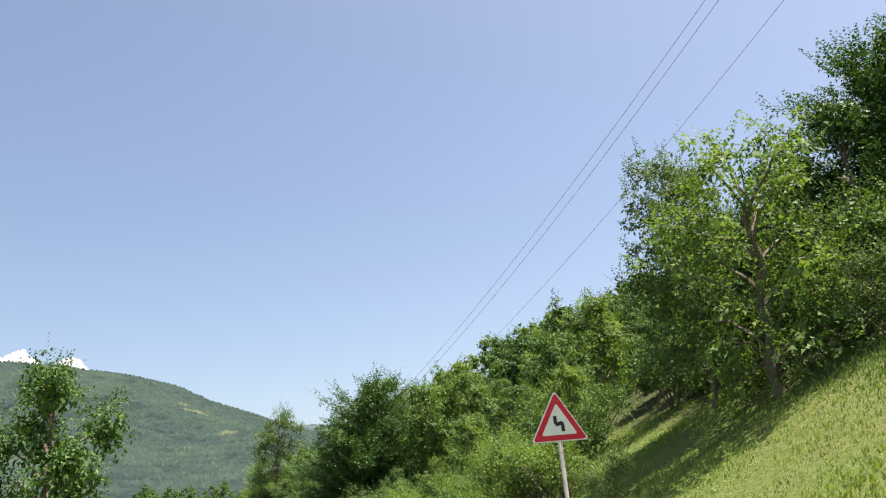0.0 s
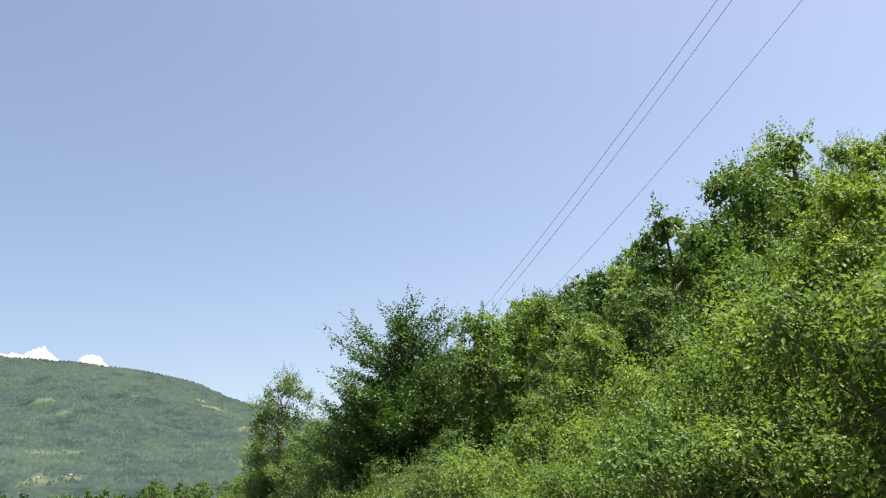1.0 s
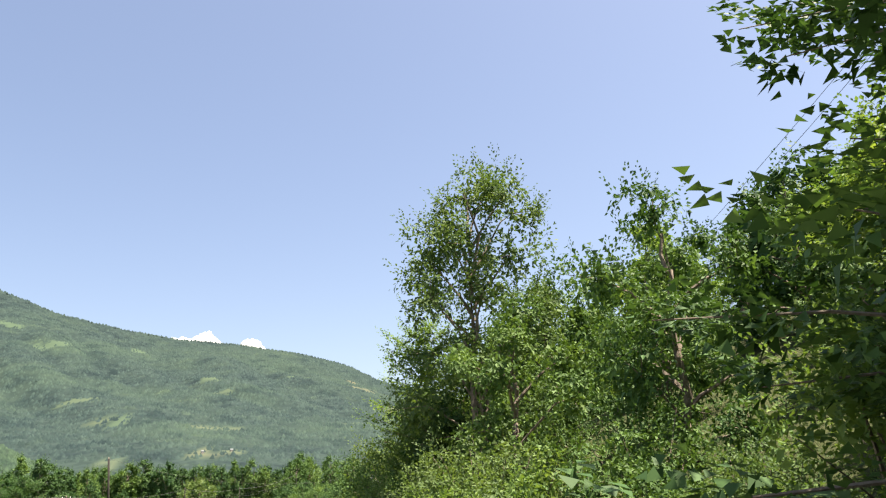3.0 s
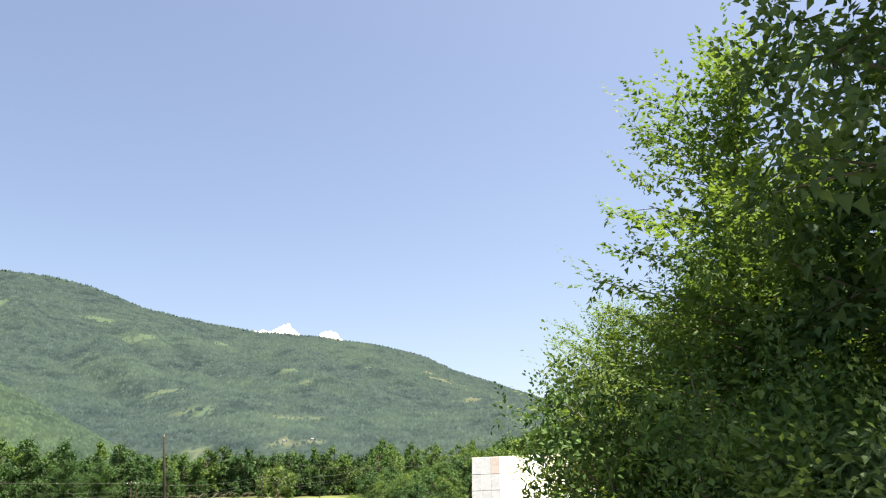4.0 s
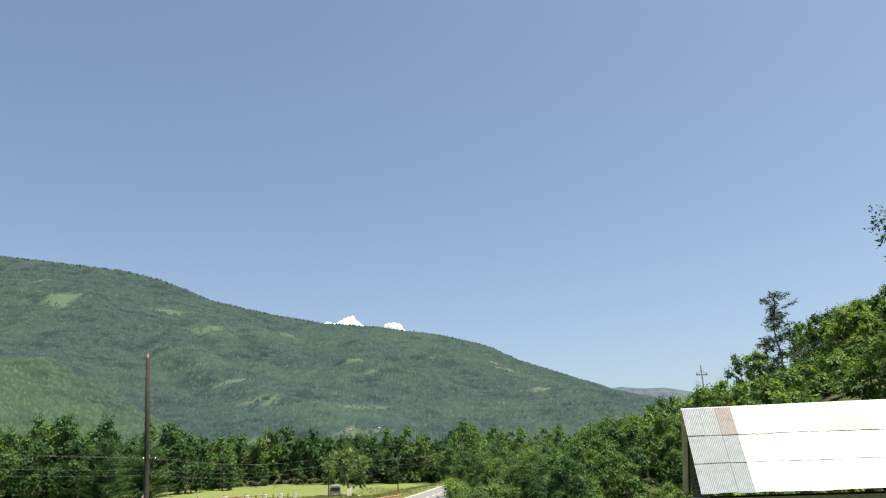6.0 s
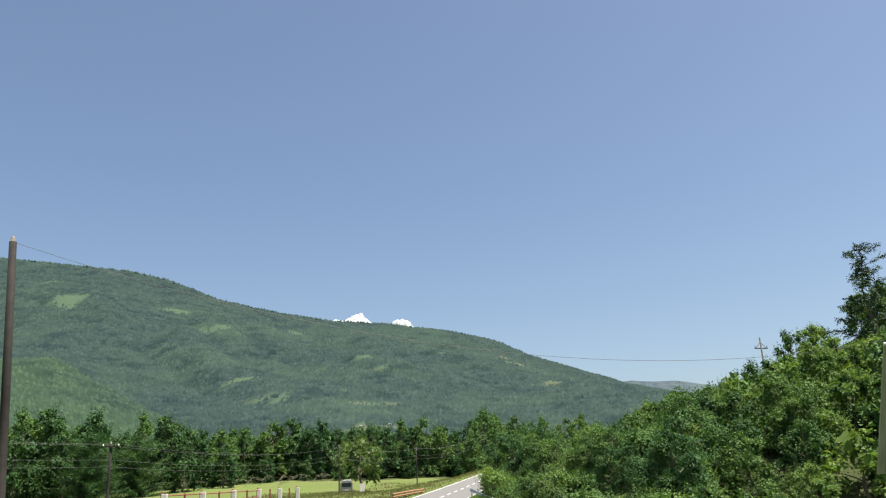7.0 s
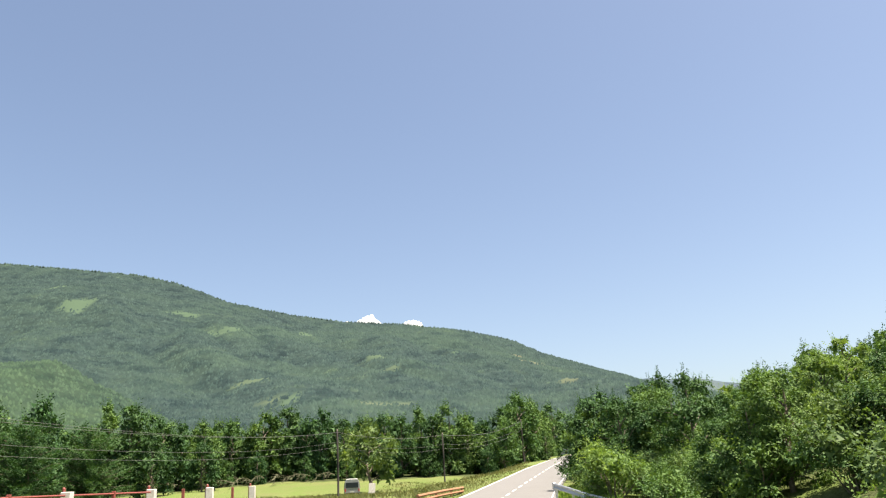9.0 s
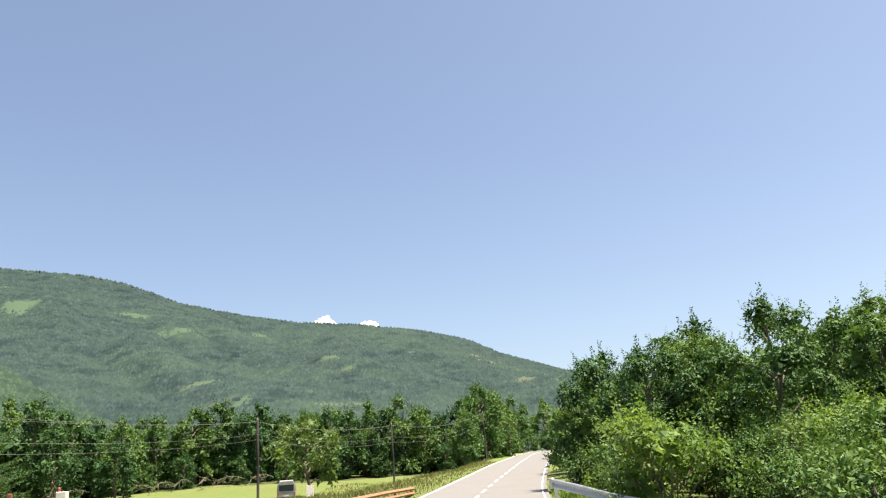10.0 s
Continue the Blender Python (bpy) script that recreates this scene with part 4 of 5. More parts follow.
# shrubs at the edges
for k in range(26):
    y = 29 + k * 1.55
    CLOSE[(1, 0, 1, 2)[k % 4]].put(edge_right(y) + rng.uniform(1.6, 3.4), y, rng.uniform(0.6, 1.1), rng.uniform(0, 360))
for k in range(15):
    y = 160 + k * 1.4
    SHRUBS[(0, 2, 0, 1)[k % 4]].put(edge_right(y) + (rng.uniform(3.4, 5.5) if y < 170 else rng.uniform(1.6, 3.4)), y, rng.uniform(0.55, 0.8) if y < 170 else rng.uniform(0.7, 1.0), rng.uniform(0, 360))
for x, y, k, s in ((17.4, 14.2, 2, 0.5), (18.9, 18.2, 1, 0.95), (19.4, 19.9, 0, 0.9), (20.0, 21.5, 1, 1.05), (20.3, 23.2, 1, 0.95), (21.6, 24.6, 1, 1.1), (20.4, 26.6, 1, 0.85), (21.8, 27.6, 1, 1.1), (23.2, 23.6, 0, 1.2), (22.0, 20.6, 0, 0.9),
                   (18.4, 20.6, 1, 0.8), (18.7, 22.6, 0, 0.85), (19.0, 24.8, 1, 0.7), (19.4, 27.2, 1, 0.7), (24.6, 25.4, 1, 1.3), (20.6, 7.6, 0, 0.8), (20.8, 9.4, 2, 0.75), (21.1, 11.0, 0, 0.7), (24.4, 17.0, 0, 0.9), (23.4, 18.2, 0, 1.0), (23.2, 9.8, 0, 1.2), (23.8, 12.2, 2, 1.3), (24.6, 15.0, 0, 1.2),
                   (7, 22, 0, 1.0), (24.9, 168.8, 1, 1.2), (27, 140, 0, 1.1), (29, 146, 2, 1.2), (26, 150, 1, 1.0), (31, 152, 0, 1.3), (28, 156, 2, 1.2), (30, 136, 0, 1.0),
                   (26.4, 158.5, 0, 0.9), (27.8, 161.5, 0, 1.0), (26.6, 164.0, 0, 0.85), (28.4, 166.2, 1, 0.95), (27.0, 168.6, 0, 0.8), (29.2, 170.6, 0, 1.0), (27.2, 172.4, 2, 0.8), (30.6, 163.4, 0, 1.1), (26.5, 175.6, 1, 1.0),
                   (34.6, 147.4, 1, 0.9), (37.2, 150.2, 0, 1.1), (36.4, 144.8, 2, 0.8), (40.6, 148.6, 1, 1.2), (42.4, 152.6, 0, 1.3), (33.2, 154.2, 1, 1.2), (38.6, 155.2, 2, 1.2)):
    (CLOSE if y < 100 else SHRUBS)[k].put(x, y, s, 77 * x)
for x, y, k, s in ((23.6, 7.0, 2, 0.5), (25.2, 9.0, 0, 0.62), (25.6, 12.4, 2, 0.66), (26.2, 15.4, 2, 0.62), (27.4, 18.6, 0, 0.62), (29.0, 7.5, 0, 0.8), (30.5, 10.5, 2, 0.85)):
    NEAR[k].put(x, y, s, 61 * x)
for x, y, k, s in ((36, 153, 2, 0.5), (40, 152, 0, 0.5), (43.5, 150, 1, 0.52), (45, 156, 0, 0.55), (38, 160, 2, 0.5), (42, 162, 1, 0.48), (46, 165, 2, 0.5), (35, 163, 0, 0.48), (41, 169, 0, 0.5), (47, 147, 2, 0.6), (48, 158, 1, 0.6), (33, 158, 2, 0.45)):
    MIDDLE[k].put(x, y, s, 83 * x)

# ---- road sign ----
def road_sign(x, y, z, turn):
    root = thing("road_sign", "red and white triangular double-bend warning sign on a grey pole", "road sign")
    root.matrix_basis = pose(x, y, z, 0, 0, turn)

    def tri(side, depth0, depth1, zc, corner):
        pts = []
        h = side * math.sqrt(3) / 2
        for a, b in ((-side / 2, 0), (side / 2, 0), (0, h)):
            cx, cz = 0, h / 3
            ux, uz = a - cx, b - cz
            ln = math.hypot(ux, uz)
            c0 = (a - ux / ln * corner * 2, b - uz / ln * corner * 2)
            base = math.atan2(uz, ux)
            for k in range(-3, 4):
                t = base + k * radians(20)
                pts.append((c0[0] + corner * math.cos(t), c0[1] + corner * math.sin(t)))
        n = len(pts)
        v = [(p, depth0, q + zc) for p, q in pts] + [(p, depth1, q + zc) for p, q in pts]
        f = [tuple(range(n)), tuple(range(2 * n - 1, n - 1, -1))] + [(i, i + n, (i + 1) % n + n, (i + 1) % n) for i in range(n)]
        return v, f

    part("pole", tube([(0, 0.05, -0.6), (0, 0.05, 2.6)], [0.032, 0.032], 12), DULL_STEEL, root, "grey galvanised tube", True)
    part("plate", tri(0.92, 0.0, 0.025, 1.95, 0.03), STEEL, root, "white-edged metal plate")
    part("rim", tri(0.90, -0.003, 0.0, 1.957, 0.03), SIGN_WHITE, root)
    part("border", tri(0.86, -0.006, -0.003, 1.969, 0.03), SIGN_RED, root, "red border")
    part("field", tri(0.57, -0.009, -0.006, 2.053, 0.02), SIGN_WHITE, root, "white field")
    path = [(-0.045, 2.335), (-0.045, 2.25), (-0.02, 2.215), (0.05, 2.235), (0.065, 2.205), (0.065, 2.115)]
    for i in range(len(path) - 1):
        (a, b), (c, d) = path[i], path[i + 1]
        ln = math.hypot(c - a, d - b)
        ux, uz = (c - a) / ln, (d - b) / ln
        w, e = 0.028, 0.012
        q = [(a - ux * e - uz * w, b - uz * e + ux * w), (a - ux * e + uz * w, b - uz * e - ux * w), (c + ux * e + uz * w, d + uz * e - ux * w), (c + ux * e - uz * w, d + uz * e + ux * w)]
        y0 = -0.012 - 0.0004 * i
        part("arrow", ([(p, y0, r) for p, r in q] + [(p, y0 + 0.002, r) for p, r in q], [(0, 1, 2, 3), (7, 6, 5, 4), (0, 4, 5, 1), (1, 5, 6, 2), (2, 6, 7, 3), (3, 7, 4, 0)]), SIGN_BLACK, root)
    for zz in (2.05, 2.45):
        part("clamp", block(-0.06, 0.06, 0.02, 0.085, zz - 0.02, zz + 0.02, 0.004), STEEL, root)
    return root


road_sign(13.9, 10.75, 0.07, -23)


# ---- utility poles and wires ----
def utility_pole(x, y, top, label, arms=1, r=0.13, lean=0.0, turn=0.0, brace=None, tilt=0.0):
    g = ground_at(x, y)
    h = top - g
    root = thing("utility_pole", label, "pole", "wooden utility poles")
    root.matrix_basis = pose(x, y, g, lean, tilt, turn)
    part("post", tube([(0, 0, -0.8), (0.01, 0, h * 0.5), (0, 0, h)], [r, r * 0.92, r * 0.8], 10), POLE_WOOD, root, "dark tarred wooden post", True)
    for k in range(arms):
        z = h - 0.2 - 0.55 * k
        part("crossarm", block(-0.55, 0.55, -r - 0.06, -r + 0.02, z - 0.04, z + 0.04, 0.006), POLE_WOOD, root)
        for s in (-0.48, 0.48):
            part("insulator", tube([(s, -r, z + 0.04), (s, -r, z + 0.09), (s, -r, z + 0.14), (s, -r, z + 0.17)], [0.02, 0.045, 0.04, 0.02], 8), SIGN_WHITE, root, "white porcelain insulator", True)
    part("cap", tube([(0, 0, h), (0, 0, h + 0.1), (0, 0, h + 0.14)], [r * 0.55, r * 0.5, r * 0.2], 8), GREY_WOOD, root, "pale pole top fitting", True)
    if brace:
        part("brace", tube([(brace[0], brace[1], -0.5), (0, 0, h * 0.27)], [r * 0.7, r * 0.6], 8), GREY_WOOD, root, "pale wooden brace", True)
    return root


utility_pole(8.1, 123.9, 6.12, "dark wooden utility pole by the fence with a pale brace", 0, 0.105, 0, 0, (-1.7, 0.2), -3.8)
utility_pole(-2.0, 161.1, 3.95, "short dark wooden utility pole at the meadow edge", 1, 0.11, 0.0, 20)
utility_pole(-24.0, 120.0, 5.0, "short dark wooden utility pole in the meadow", 1, 0.11)
utility_pole(10.55, 209.7, 5.85, "dark wooden utility pole standing in the meadow", 0, 0.10)
utility_pole(20.9, 221.0, 5.8, "thin wooden utility pole in front of the tree row", 0, 0.09)
utility_pole(36.0, 262.0, 10.0, "thin wooden utility pole near the road", 0, 0.09)


def wire(a, b, sag, r=0.012, n=24, label="thin dark overhead wire", mat=WIRE):
    a, b = Vector(a), Vector(b)
    pts = [tuple(a.lerp(b, t) - Vector((0, 0, sag * 4 * t * (1 - t)))) for t in np.linspace(0, 1, n)]
    return tagged(part("wire", tube(pts, [r] * n, 5), mat), label, "wire", "overhead wires")


wire((7.62, 123.9, 6.1), (32.9, 129.9, 4.2), 1.6, 0.0055)
for k, (dz, dx) in enumerate(((0.0, 0.45), (-0.02, -0.45), (-1.0, 0.1), (-1.45, 0.1))):
    wire((-24.0 + dx, 120.0, 4.9 + dz), (-2.0 + dx, 161.1, 3.9 + dz), 0.5, 0.0055, 24, "pale sunlit overhead wire", PALE_WIRE)
    wire((-2.0 + dx, 161.1, 3.9 + dz), (10.55, 209.7, 5.7 + dz * 0.9), 0.8, 0.007, 24, "pale sunlit overhead wire", PALE_WIRE)
    wire((10.55, 209.7, 5.7 + dz * 0.9), (20.9, 221.0, 5.7 + dz), 0.5, 0.007, 24, "pale sunlit overhead wire", PALE_WIRE)
    wire((20.9, 221.0, 5.7 + dz), (36.0, 262.0, 9.9 + dz), 0.8, 0.010, 24, "pale sunlit overhead wire", PALE_WIRE)


def power_pole(x, y, top):
    root = thing("power_pole", "slim grey power pole with crossarms above the hillside trees", "pole", "power poles")
    g = ground_at(x, y)
    h = top - g
    root.matrix_basis = pose(x, y, g, 0, -0.5, 10)
    part("post", tube([(0, 0, -0.5), (0, 0, h)], [0.16, 0.09], 8), OLD_BOARD, root, "", True)
    part("crossarm", block(-1.0, 1.0, -0.05, 0.05, h - 1.55, h - 1.42, 0.01), OLD_BOARD, root)
    for s in (-0.9, 0.9):
        part("insulator", tube([(s, 0, h - 1.42), (s, 0, h - 1.1)], [0.05, 0.04], 8), POLE_WOOD, root, "", True)
        part("stay", tube([(s * 0.9, 0, h - 1.42), (0, 0, h - 0.7)], [0.03, 0.03], 6), OLD_BOARD, root)
    return root


power_pole(67.2, 206.6, 17.7)
power_pole(66.5, 150.0, 19.0)
power_pole(77.4, 150.0, 22.2)
power_pole(56.1, 5.0, 56.2)
power_pole(67.1, 5.0, 59.2)
for a, b in ((0.0, 0.0), (1.12, -0.3), (11.54, 3.1)):
    wire((55.57 + a, 5, 55.65 + b), (65.91 + a, 150, 18.55 + b), 4.25, 0.022)


# ---- guard rails and fence ----
def guard_rail():
    root = thing("guard_rail", "galvanised steel guard rail end bent down beside the road", "guard rail")
    ys = np.arange(160.2, 174.8, 0.6)
    path = [(float(np.interp(y, [160, 166, 170, 172.8, 174.7], [25.0, 24.4, 24.0, 23.75, 23.5])), y, float(np.interp(y, [160, 166, 170, 172.8, 174.7], [-1.85, -1.5, -1.19, -0.89, -0.68]))) for y in ys]
    prof = [(0.0, 0.74), (-0.05, 0.71), (-0.05, 0.66), (0.02, 0.62), (0.02, 0.58), (-0.05, 0.54), (-0.05, 0.49), (0.0, 0.46)]
    v, f = [], []
    for x, y, z in path:
        for side in (0.0, 0.012):
            v += [(x + a + side, y, z + b) for a, b in prof]
    n = len(prof)
    for i in range(len(path) - 1):
        for s in (0, n):
            for k in range(n - 1):
                a = i * 2 * n + s + k
                f.append((a, a + 1, a + 1 + 2 * n, a + 2 * n))
    part("beam", (v, f), STEEL, root, "", True)
    for i in range(0, len(path), 4):
        x, y, z = path[i]
        part("post", block(x + 0.02, x + 0.12, y - 0.05, y + 0.05, z - 0.6, z + 0.7, 0.006), STEEL, root)
    part("end_cap", block(path[-1][0] - 0.07, path[-1][0] + 0.04, ys[-1], ys[-1] + 0.25, path[-1][2] + 0.44, path[-1][2] + 0.76, 0.02), STEEL, root)
    return root


guard_rail()


def beam_rail():
    root = thing("beam_rail", "weathered orange-brown double beam rail beside the road", "guard rail")
    a, b = Vector((16.9, 176.6, -0.55)), Vector((20.2, 189.0, -0.25))
    d = b - a
    for h, w in ((0.36, 0.085), (0.14, 0.08)):
        v, f = tube([a + Vector((0, 0, h)), a.lerp(b, 0.5) + Vector((0, 0, h + 0.02)), b + Vector((0, 0, h))], [w, w, w], 6)
        part("beam", (v, f), RUST_BEAM, root)
    for t in (0.03, 0.35, 0.68, 0.97):
        p = a.lerp(b, t)
        part("post", block(p.x - 0.06, p.x + 0.06, p.y - 0.06, p.y + 0.06, p.z - 0.6, p.z + 0.32, 0.01), RUST_BEAM, root)
    return root


beam_rail()


def fence():
    root = thing("roadside_fence", "fence of white pillars with red rails and red posts", "fence")
    a, s = np.array([6.55 - 0.157 * 10.4, 159.2 - 10.4]), np.array([0.157 * 5.2, 5.2])
    tops = []
    for k in range(6):
        x, y = a + s * k
        top = 0.58 + 0.0098 * (y - 159.2)
        tops.append((x, y, top))
        g = ground_at(x, y)
        p = thing("pillar", "", "")
        p.parent = root
        part("shaft", block(x - 0.14, x + 0.14, y - 0.14, y + 0.14, g - 0.3, top, 0.015), WHITE_PAINT, p, "white painted pillar")
        part("knob", tube([(x - 0.1, y, top), (x - 0.1, y, top + 0.1), (x - 0.1, y, top + 0.13)], [0.05, 0.05, 0.02], 8), RED_PAINT, p, "small red knob")
        part("side_plate", block(x - 0.17, x - 0.142, y - 0.12, y + 0.12, g, top - 0.03, 0.005), RED_PAINT, p, "red painted face")
    for bay, ((x0, y0, z0), (x1, y1, z1)) in enumerate(zip(tops, tops[1:])):
        xm, ym, zm = (x0 + x1) / 2, (y0 + y1) / 2, (z0 + z1) / 2
        g = ground_at(xm, ym)
        part("post", block(xm - 0.05, xm + 0.05, ym - 0.05, ym + 0.05, g - 0.3, zm - 0.02, 0.008), RED_PAINT, root)
        for dz in (-0.1, -0.55) if bay < 3 else ():
            part("rail", tube([(x0, y0 + 0.18, z0 + dz), (x1, y1 - 0.18, z1 + dz)], [0.035, 0.035], 6), RED_PAINT, root)
    return root


fence()


# ---- barn in the hollow ----
def barn():
    """Built with its road-side gable at the origin, the ridge along x at y = 0."""
    root = thing("barn", "old barn with a corrugated metal roof and slatted wooden gables", "barn")
    root.matrix_basis = pose(32.65, 130.1, 0, 0, 0, -14.8)
    x0, x1, rz, ez, front, back = 0.0, 10.3, 4.01, 0.06, 3.55, 3.1
    wx0, wx1, wy0, wy1 = x0 + 0.4, x1 - 0.4, -front + 0.5, back - 0.25
    g, low = -3.4, ez - 0.3
    cut = ((wy0 + 0.8, wy0 + 2.2), (wy0 + 3.2, wy0 + 4.6))
    pieces, y = [], wy0
    for c0, c1 in cut:
        pieces.append(block(wx0, wx0 + 0.35, y, c0, g, low - 0.35))
        y = c1
    pieces.append(block(wx0, wx0 + 0.35, y, wy1, g, low - 0.35))
    part("base_wall", joined(*pieces), CONCRETE, root, "grey masonry base wall")
    part("lintel", block(wx0 - 0.04, wx0 + 0.39, wy0 - 0.03, wy1 + 0.03, low - 0.347, low, 0.02), CONCRETE, root, "rough concrete beam")
    part("back_wall", block(wx0 + 0.36, wx1, wy1 - 0.35, wy1, g, low), CONCRETE, root)
    part("front_wall", block(wx0 + 0.36, wx1, wy0, wy0 + 0.35, g, low), CONCRETE, root)
    part("end_wall", block(wx1 - 0.35, wx1 - 0.003, wy0 + 0.36, wy1 - 0.36, g, low), CONCRETE, root)
    part("loft_floor", block(wx0 + 0.37, wx1 - 0.37, wy0 + 0.37, wy1 - 0.37, low - 0.2, low - 0.03), OLD_BOARD, root)
    sf, sb = (rz - ez) / front, (rz - ez) / back
    r = random.Random(4)
    for gx in (wx0 + 0.02, wx1 - 0.08):
        for k in range(19):
            z = low + 0.03 + k * 0.215
            a, b = max(wy0, -(rz - 0.25 - z) / sf), min(wy1, (rz - 0.25 - z) / sb)
            if b - a < 0.5:
                break
            part("slat", block(gx, gx + 0.035, a + r.uniform(0, 0.15), b - r.uniform(0, 0.1), z, z + r.uniform(0.14, 0.2), 0.004), OLD_BOARD, root)
        for yy in (wy0 + 0.08, -1.6, 0.0, 1.4, wy1 - 0.08):
            top = rz - 0.2 - (-yy * sf if yy < 0 else yy * sb)
            part("stud", block(gx + 0.04, gx + 0.16, yy - 0.06, yy + 0.06, low + 0.01, max(top, low + 0.1), 0.005), OLD_BOARD, root)
    cols, rows = 13, 3
    w = (x1 - x0) / cols
    for sgn, run, sl in ((-1, front, sf), (1, back, sb)):
        span = math.hypot(run, rz - ez)
        m = Matrix.Translation((0, 0, rz)) @ Matrix.Rotation(-math.atan(sl) * sgn, 4, "X")
        for k in range(8):
            xx = x0 + 0.3 + k * (x1 - x0 - 0.6) / 7
            part("rafter", moved(block(xx - 0.05, xx + 0.05, 0.1 if sgn > 0 else -span, span if sgn > 0 else -0.1, -0.17, -0.05), m), OLD_BOARD, root)
        for i in range(cols):
            for j in range(rows):
                n, v = 20, []
                lift = 0.055 * (rows - j) * 0.5 + r.uniform(0, 0.012) + (0.008 if i % 2 else 0)
                ends = (span * j / rows - 0.02, span * (j + 1) / rows + 0.14 + r.uniform(-0.03, 0.03))
                for s in ends:
                    for u in range(n + 1):
                        v.append((x0 + i * w + w * 1.04 * u / n, s * sgn, 0.0045 * math.cos(u * math.pi / 1.0) + lift))
                f = [(u, u + 1, u + n + 2, u + n + 1) for u in range(n)]
                mat = SHEET_GREY if i < 3 and sgn < 0 else SHEET_WHITE
                if sgn < 0 and (i, j) == (2, 0):
                    mat = SHEET_RUST
                if sgn < 0 and j == 0 and i in (4, 5, 8, 9, 10):
                    mat = SHEET_STAIN
                part("roof_sheet", moved((v, f), m), mat, root, "grey weathered corrugated sheet" if mat is SHEET_GREY else "")
    part("ridge_cap", tube([(x0 - 0.03, 0, rz + 0.03), (x1 + 0.03, 0, rz + 0.03)], [0.07, 0.07], 8), SHEET_WHITE, root)
    return root


barn()


# ---- things in the meadow ----
def van(x, y, turn):
    root = thing("van", "silver and white minibus parked in the meadow under a tree", "van")
    root.matrix_basis = pose(x, y, ground_at(x, y), 0, 0, turn)
    sec = [(-0.95, 0.42), (-1.0, 0.6), (-1.0, 1.15), (-0.88, 2.0), (-0.70, 2.22), (0.70, 2.22), (0.88, 2.0), (1.0, 1.15), (1.0, 0.6), (0.95, 0.42)]
    n = len(sec)
    v, f = [], []
    for yy, s, lift in ((-2.35, 0.93, 0.03), (-2.2, 1.0, 0), (1.1, 1.0, 0), (1.7, 0.97, -0.02), (2.5, 0.92, 0)):
        for a, b in sec:
            bb = b if not (yy > 2 and b > 1.2) else 1.2 + (b - 1.2) * 0.15
            v.append((a * s, yy, bb + lift * (1 if b < 1 else -1)))
    for i in range(4):
        for k in range(n):
            a, b = i * n + k, i * n + (k + 1) % n
            f.append((a, b, b + n, a + n))
    f += [tuple(range(n - 1, -1, -1)), tuple(range(4 * n, 5 * n))]
    part("body", (v, f), VAN_SILVER, root, "silver body")
    part("roof", block(-0.74, 0.74, -2.25, 1.6, 2.2, 2.32, 0.05), VAN_WHITE, root, "white roof")
    part("rear_window", block(-0.78, 0.78, -2.40, -2.352, 1.22, 1.86, 0.02), DARK_GLASS, root, "dark rear window")
    for s in (-1, 1):
        part("side_window", moved(block(-0.02, 0.02, -1.9, 1.2, 1.2, 1.85, 0.01), Matrix.Translation((s * 0.965, 0, 0.0)) @ Matrix.Translation((0, 0, 1.5)) @ Matrix.Rotation(-s * 0.14, 4, "Y") @ Matrix.Translation((0, 0, -1.5))), DARK_GLASS, root)
        part("tail_light", block(s * 0.86 - 0.06, s * 0.86 + 0.06, -2.39, -2.33, 0.75, 1.1, 0.01), RED_LENS, root)
        for yy in (-1.5, 1.6):
            w = thing("wheel", "", "")
            w.parent = root
            m = Matrix.Translation((s * 0.88, yy, 0.34)) @ Matrix.Rotation(radians(90), 4, "Y")
            part("tyre", moved(tube([(0, 0, -0.1), (0, 0, -0.08), (0, 0, 0.08), (0, 0, 0.1)], [0.29, 0.34, 0.34, 0.29], 18), m), RUBBER, w, "black tyre")
            part("rim", moved(tube([(0, 0, -0.11), (0, 0, 0.11)], [0.19, 0.19], 14), m), STEEL, w)
    part("bumper", block(-0.96, 0.96, -2.46, -2.34, 0.42, 0.62, 0.03), RUBBER, root)
    part("number_plate", block(-0.26, 0.26, -2.475, -2.461, 0.68, 0.79), VAN_WHITE, root, "plain white plate")
    return root


van(10.0, 241.5, 4)


def board(x, y):
    root = thing("white_board", "upright white board leaning beside the parked van", "board")
    root.matrix_basis = pose(x, y, ground_at(x, y), 0, 4, 10)
    part("panel", block(-0.42, 0.42, -0.03, 0.03, 0.05, 1.75, 0.01), WHITE_PAINT, root)
    part("stake", block(-0.05, 0.05, 0.032, 0.1, -0.3, 2.2, 0.01), GREY_WOOD, root)
    return root


board(12.6, 239.0)


def rock(x, y, s, seed, label):
    bm = bmesh.new()
    bmesh.ops.create_icosphere(bm, subdivisions=3, radius=1)
    for v in bm.verts:
        v.co = Vector((v.co.x * s * 1.4, v.co.y * s, v.co.z * s * 0.8)) * (1 + 0.35 * noise.fractal(v.co * 1.3 + Vector((seed, 0, 0)), 1, 2, 4))
    bm.verts.index_update()
    geo = [tuple(v.co) for v in bm.verts], [tuple(v.index for v in f.verts) for f in bm.faces]
    bm.free()
    ob = tagged(part("boulder", geo, STONE), label, "rock", "boulders in the meadow")
    ob.matrix_basis = pose(x, y, ground_at(x, y) + s * 0.35)
    return ob


rock(14.4, 238.5, 0.55, 3, "pale boulder lying in the meadow grass")
rock(13.6, 238.2, 0.4, 8, "grey boulder lying in the meadow grass")


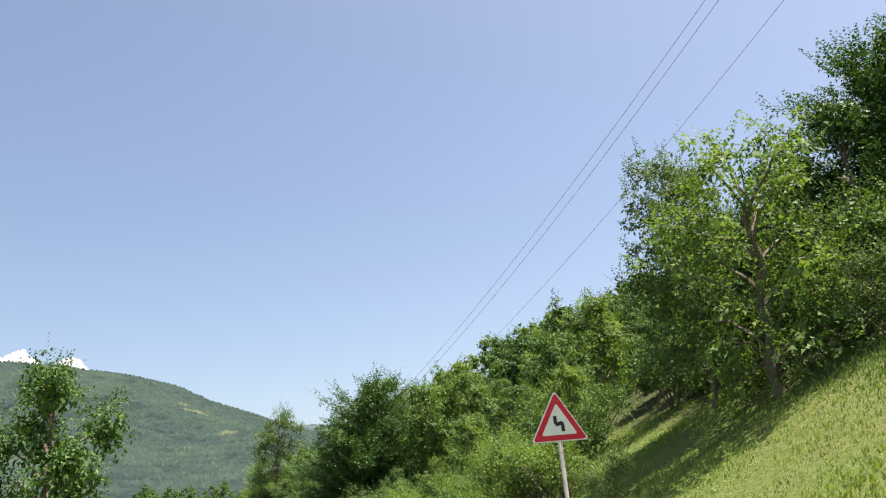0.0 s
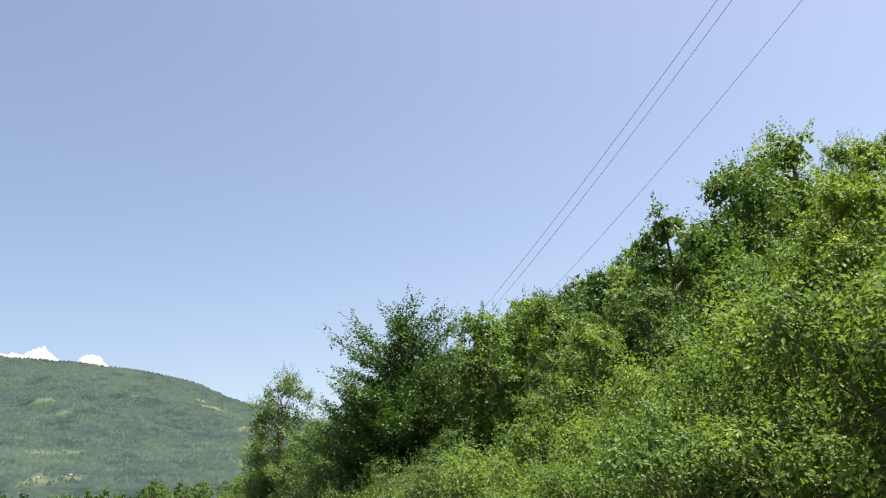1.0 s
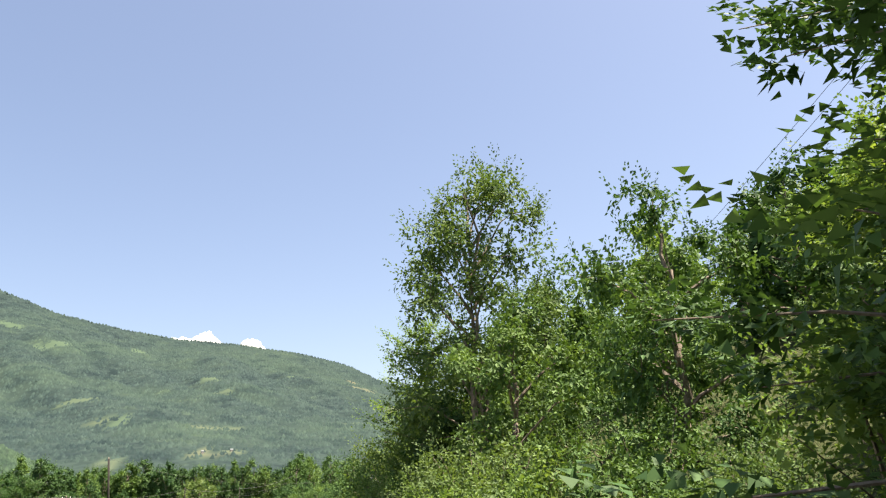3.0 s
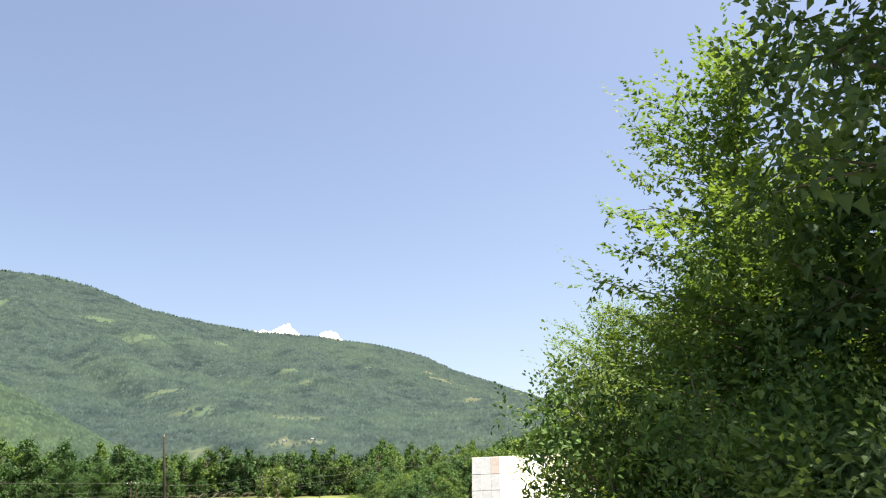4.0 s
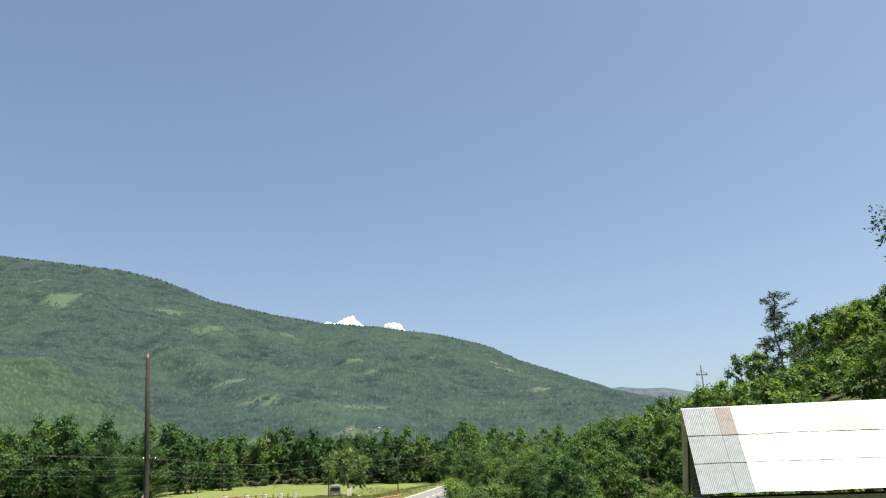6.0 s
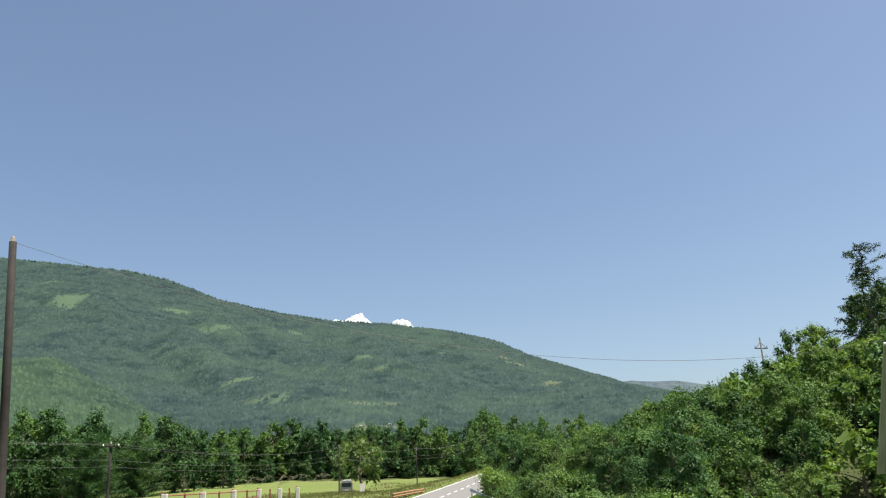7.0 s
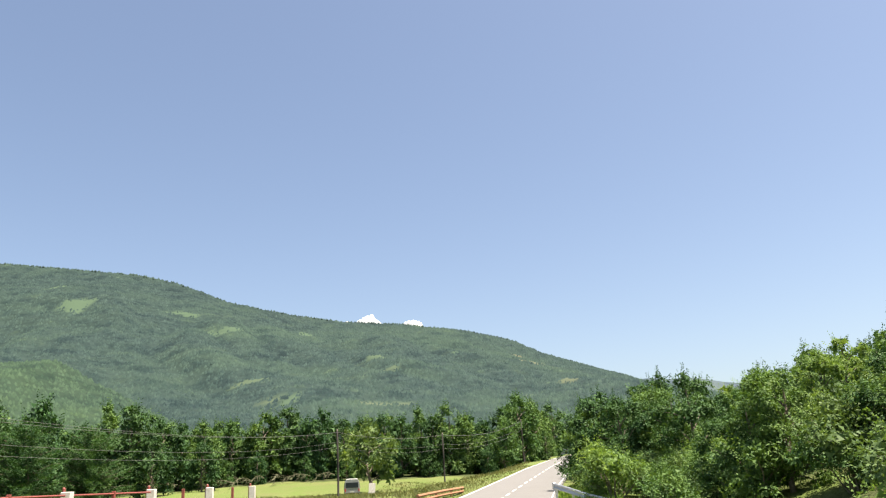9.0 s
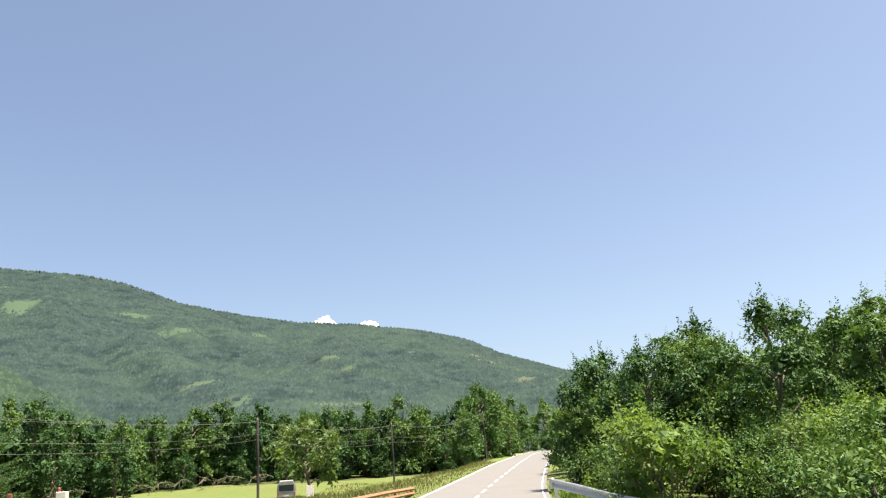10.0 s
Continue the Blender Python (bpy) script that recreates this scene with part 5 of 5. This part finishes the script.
def farmhouse(x, y, z, w):
    root = thing("farmhouse", "tiny pale farmhouse with a grey roof on the mountainside", "house")
    root.matrix_basis = pose(x, y, z, 0, 0, 15)
    part("wall", block(-w, w, -w * 0.7, w * 0.7, -6, w * 0.7, 0.1), CONCRETE, root, "pale plaster walls")
    part("roof", ([(-w * 1.1, -w * 0.8, w * 0.7), (w * 1.1, -w * 0.8, w * 0.7), (w * 1.1, w * 0.8, w * 0.7), (-w * 1.1, w * 0.8, w * 0.7), (-w * 1.1, 0, w * 1.3), (w * 1.1, 0, w * 1.3)],
                  [(0, 1, 5, 4), (2, 3, 4, 5), (0, 4, 3), (1, 2, 5), (3, 2, 1, 0)]), SHEET_GREY, root, "grey sheet roof")
    return root


for x, y, w in ((-6, 937, 1.5), (24, 962, 1.6)):
    farmhouse(x, y, main_height(x, y) + 1, w)


# ---- grass ----
def grass(name, boxes, count, tall, label, mat=BLADE, wide=1.0):
    rng = np.random.default_rng(90 + count % 7)
    v, f = [], []
    for x0, x1, y0, y1, part_of in boxes:
        n = int(count * part_of)
        y = rng.uniform(y0, y1, n)
        x = road_x(y) + rng.uniform(x0, x1, n)
        z = land(x, y)
        a = rng.uniform(0, 2 * math.pi, n)
        h = tall * rng.uniform(0.4, 1.3, n)
        w = (0.018 + 0.012 * rng.random(n)) * wide
        lx, ly = rng.normal(0, 0.3, n) * h, rng.normal(0, 0.3, n) * h
        p = np.stack([x, y, z - 0.03], -1)
        s = np.stack([np.cos(a) * w, np.sin(a) * w, np.zeros(n)], -1)
        tip = p + np.stack([lx, ly, h], -1)
        mid = p + np.stack([lx * 0.35, ly * 0.35, h * 0.6], -1)
        q = np.stack([p - s, p + s, mid + s * 0.8, tip, mid - s * 0.8], 1)
        k = len(v)
        v += q.reshape(-1, 3).tolist()
        f += (np.arange(n * 5).reshape(-1, 5) + k).tolist()
    return tagged(part(name, (v, f), mat), label, "grass", kind="stuff")


grass("bank_grass", [(3.4, 12, 2, 26, 1.0)], 48000, 0.085, "short sunlit grass on the roadside bank", BLADE, 0.6)
grass("verge_grass", [(3.1, 5.5, 130, 186, 0.6), (3.2, 12, 100, 150, 0.2)], 14000, 0.30, "long seeding grass on the road verge")
grass("meadow_grass", [(-26, -5, 176, 262, 1.0)], 20000, 0.28, "dry summer grass tufts in the meadow", BLADE_DRY)
grass("far_verge_grass", [(-7.0, -3.1, 176, 240, 1.0)], 5000, 0.16, "thin dry grass on the far verge of the road", BLADE_DRY)
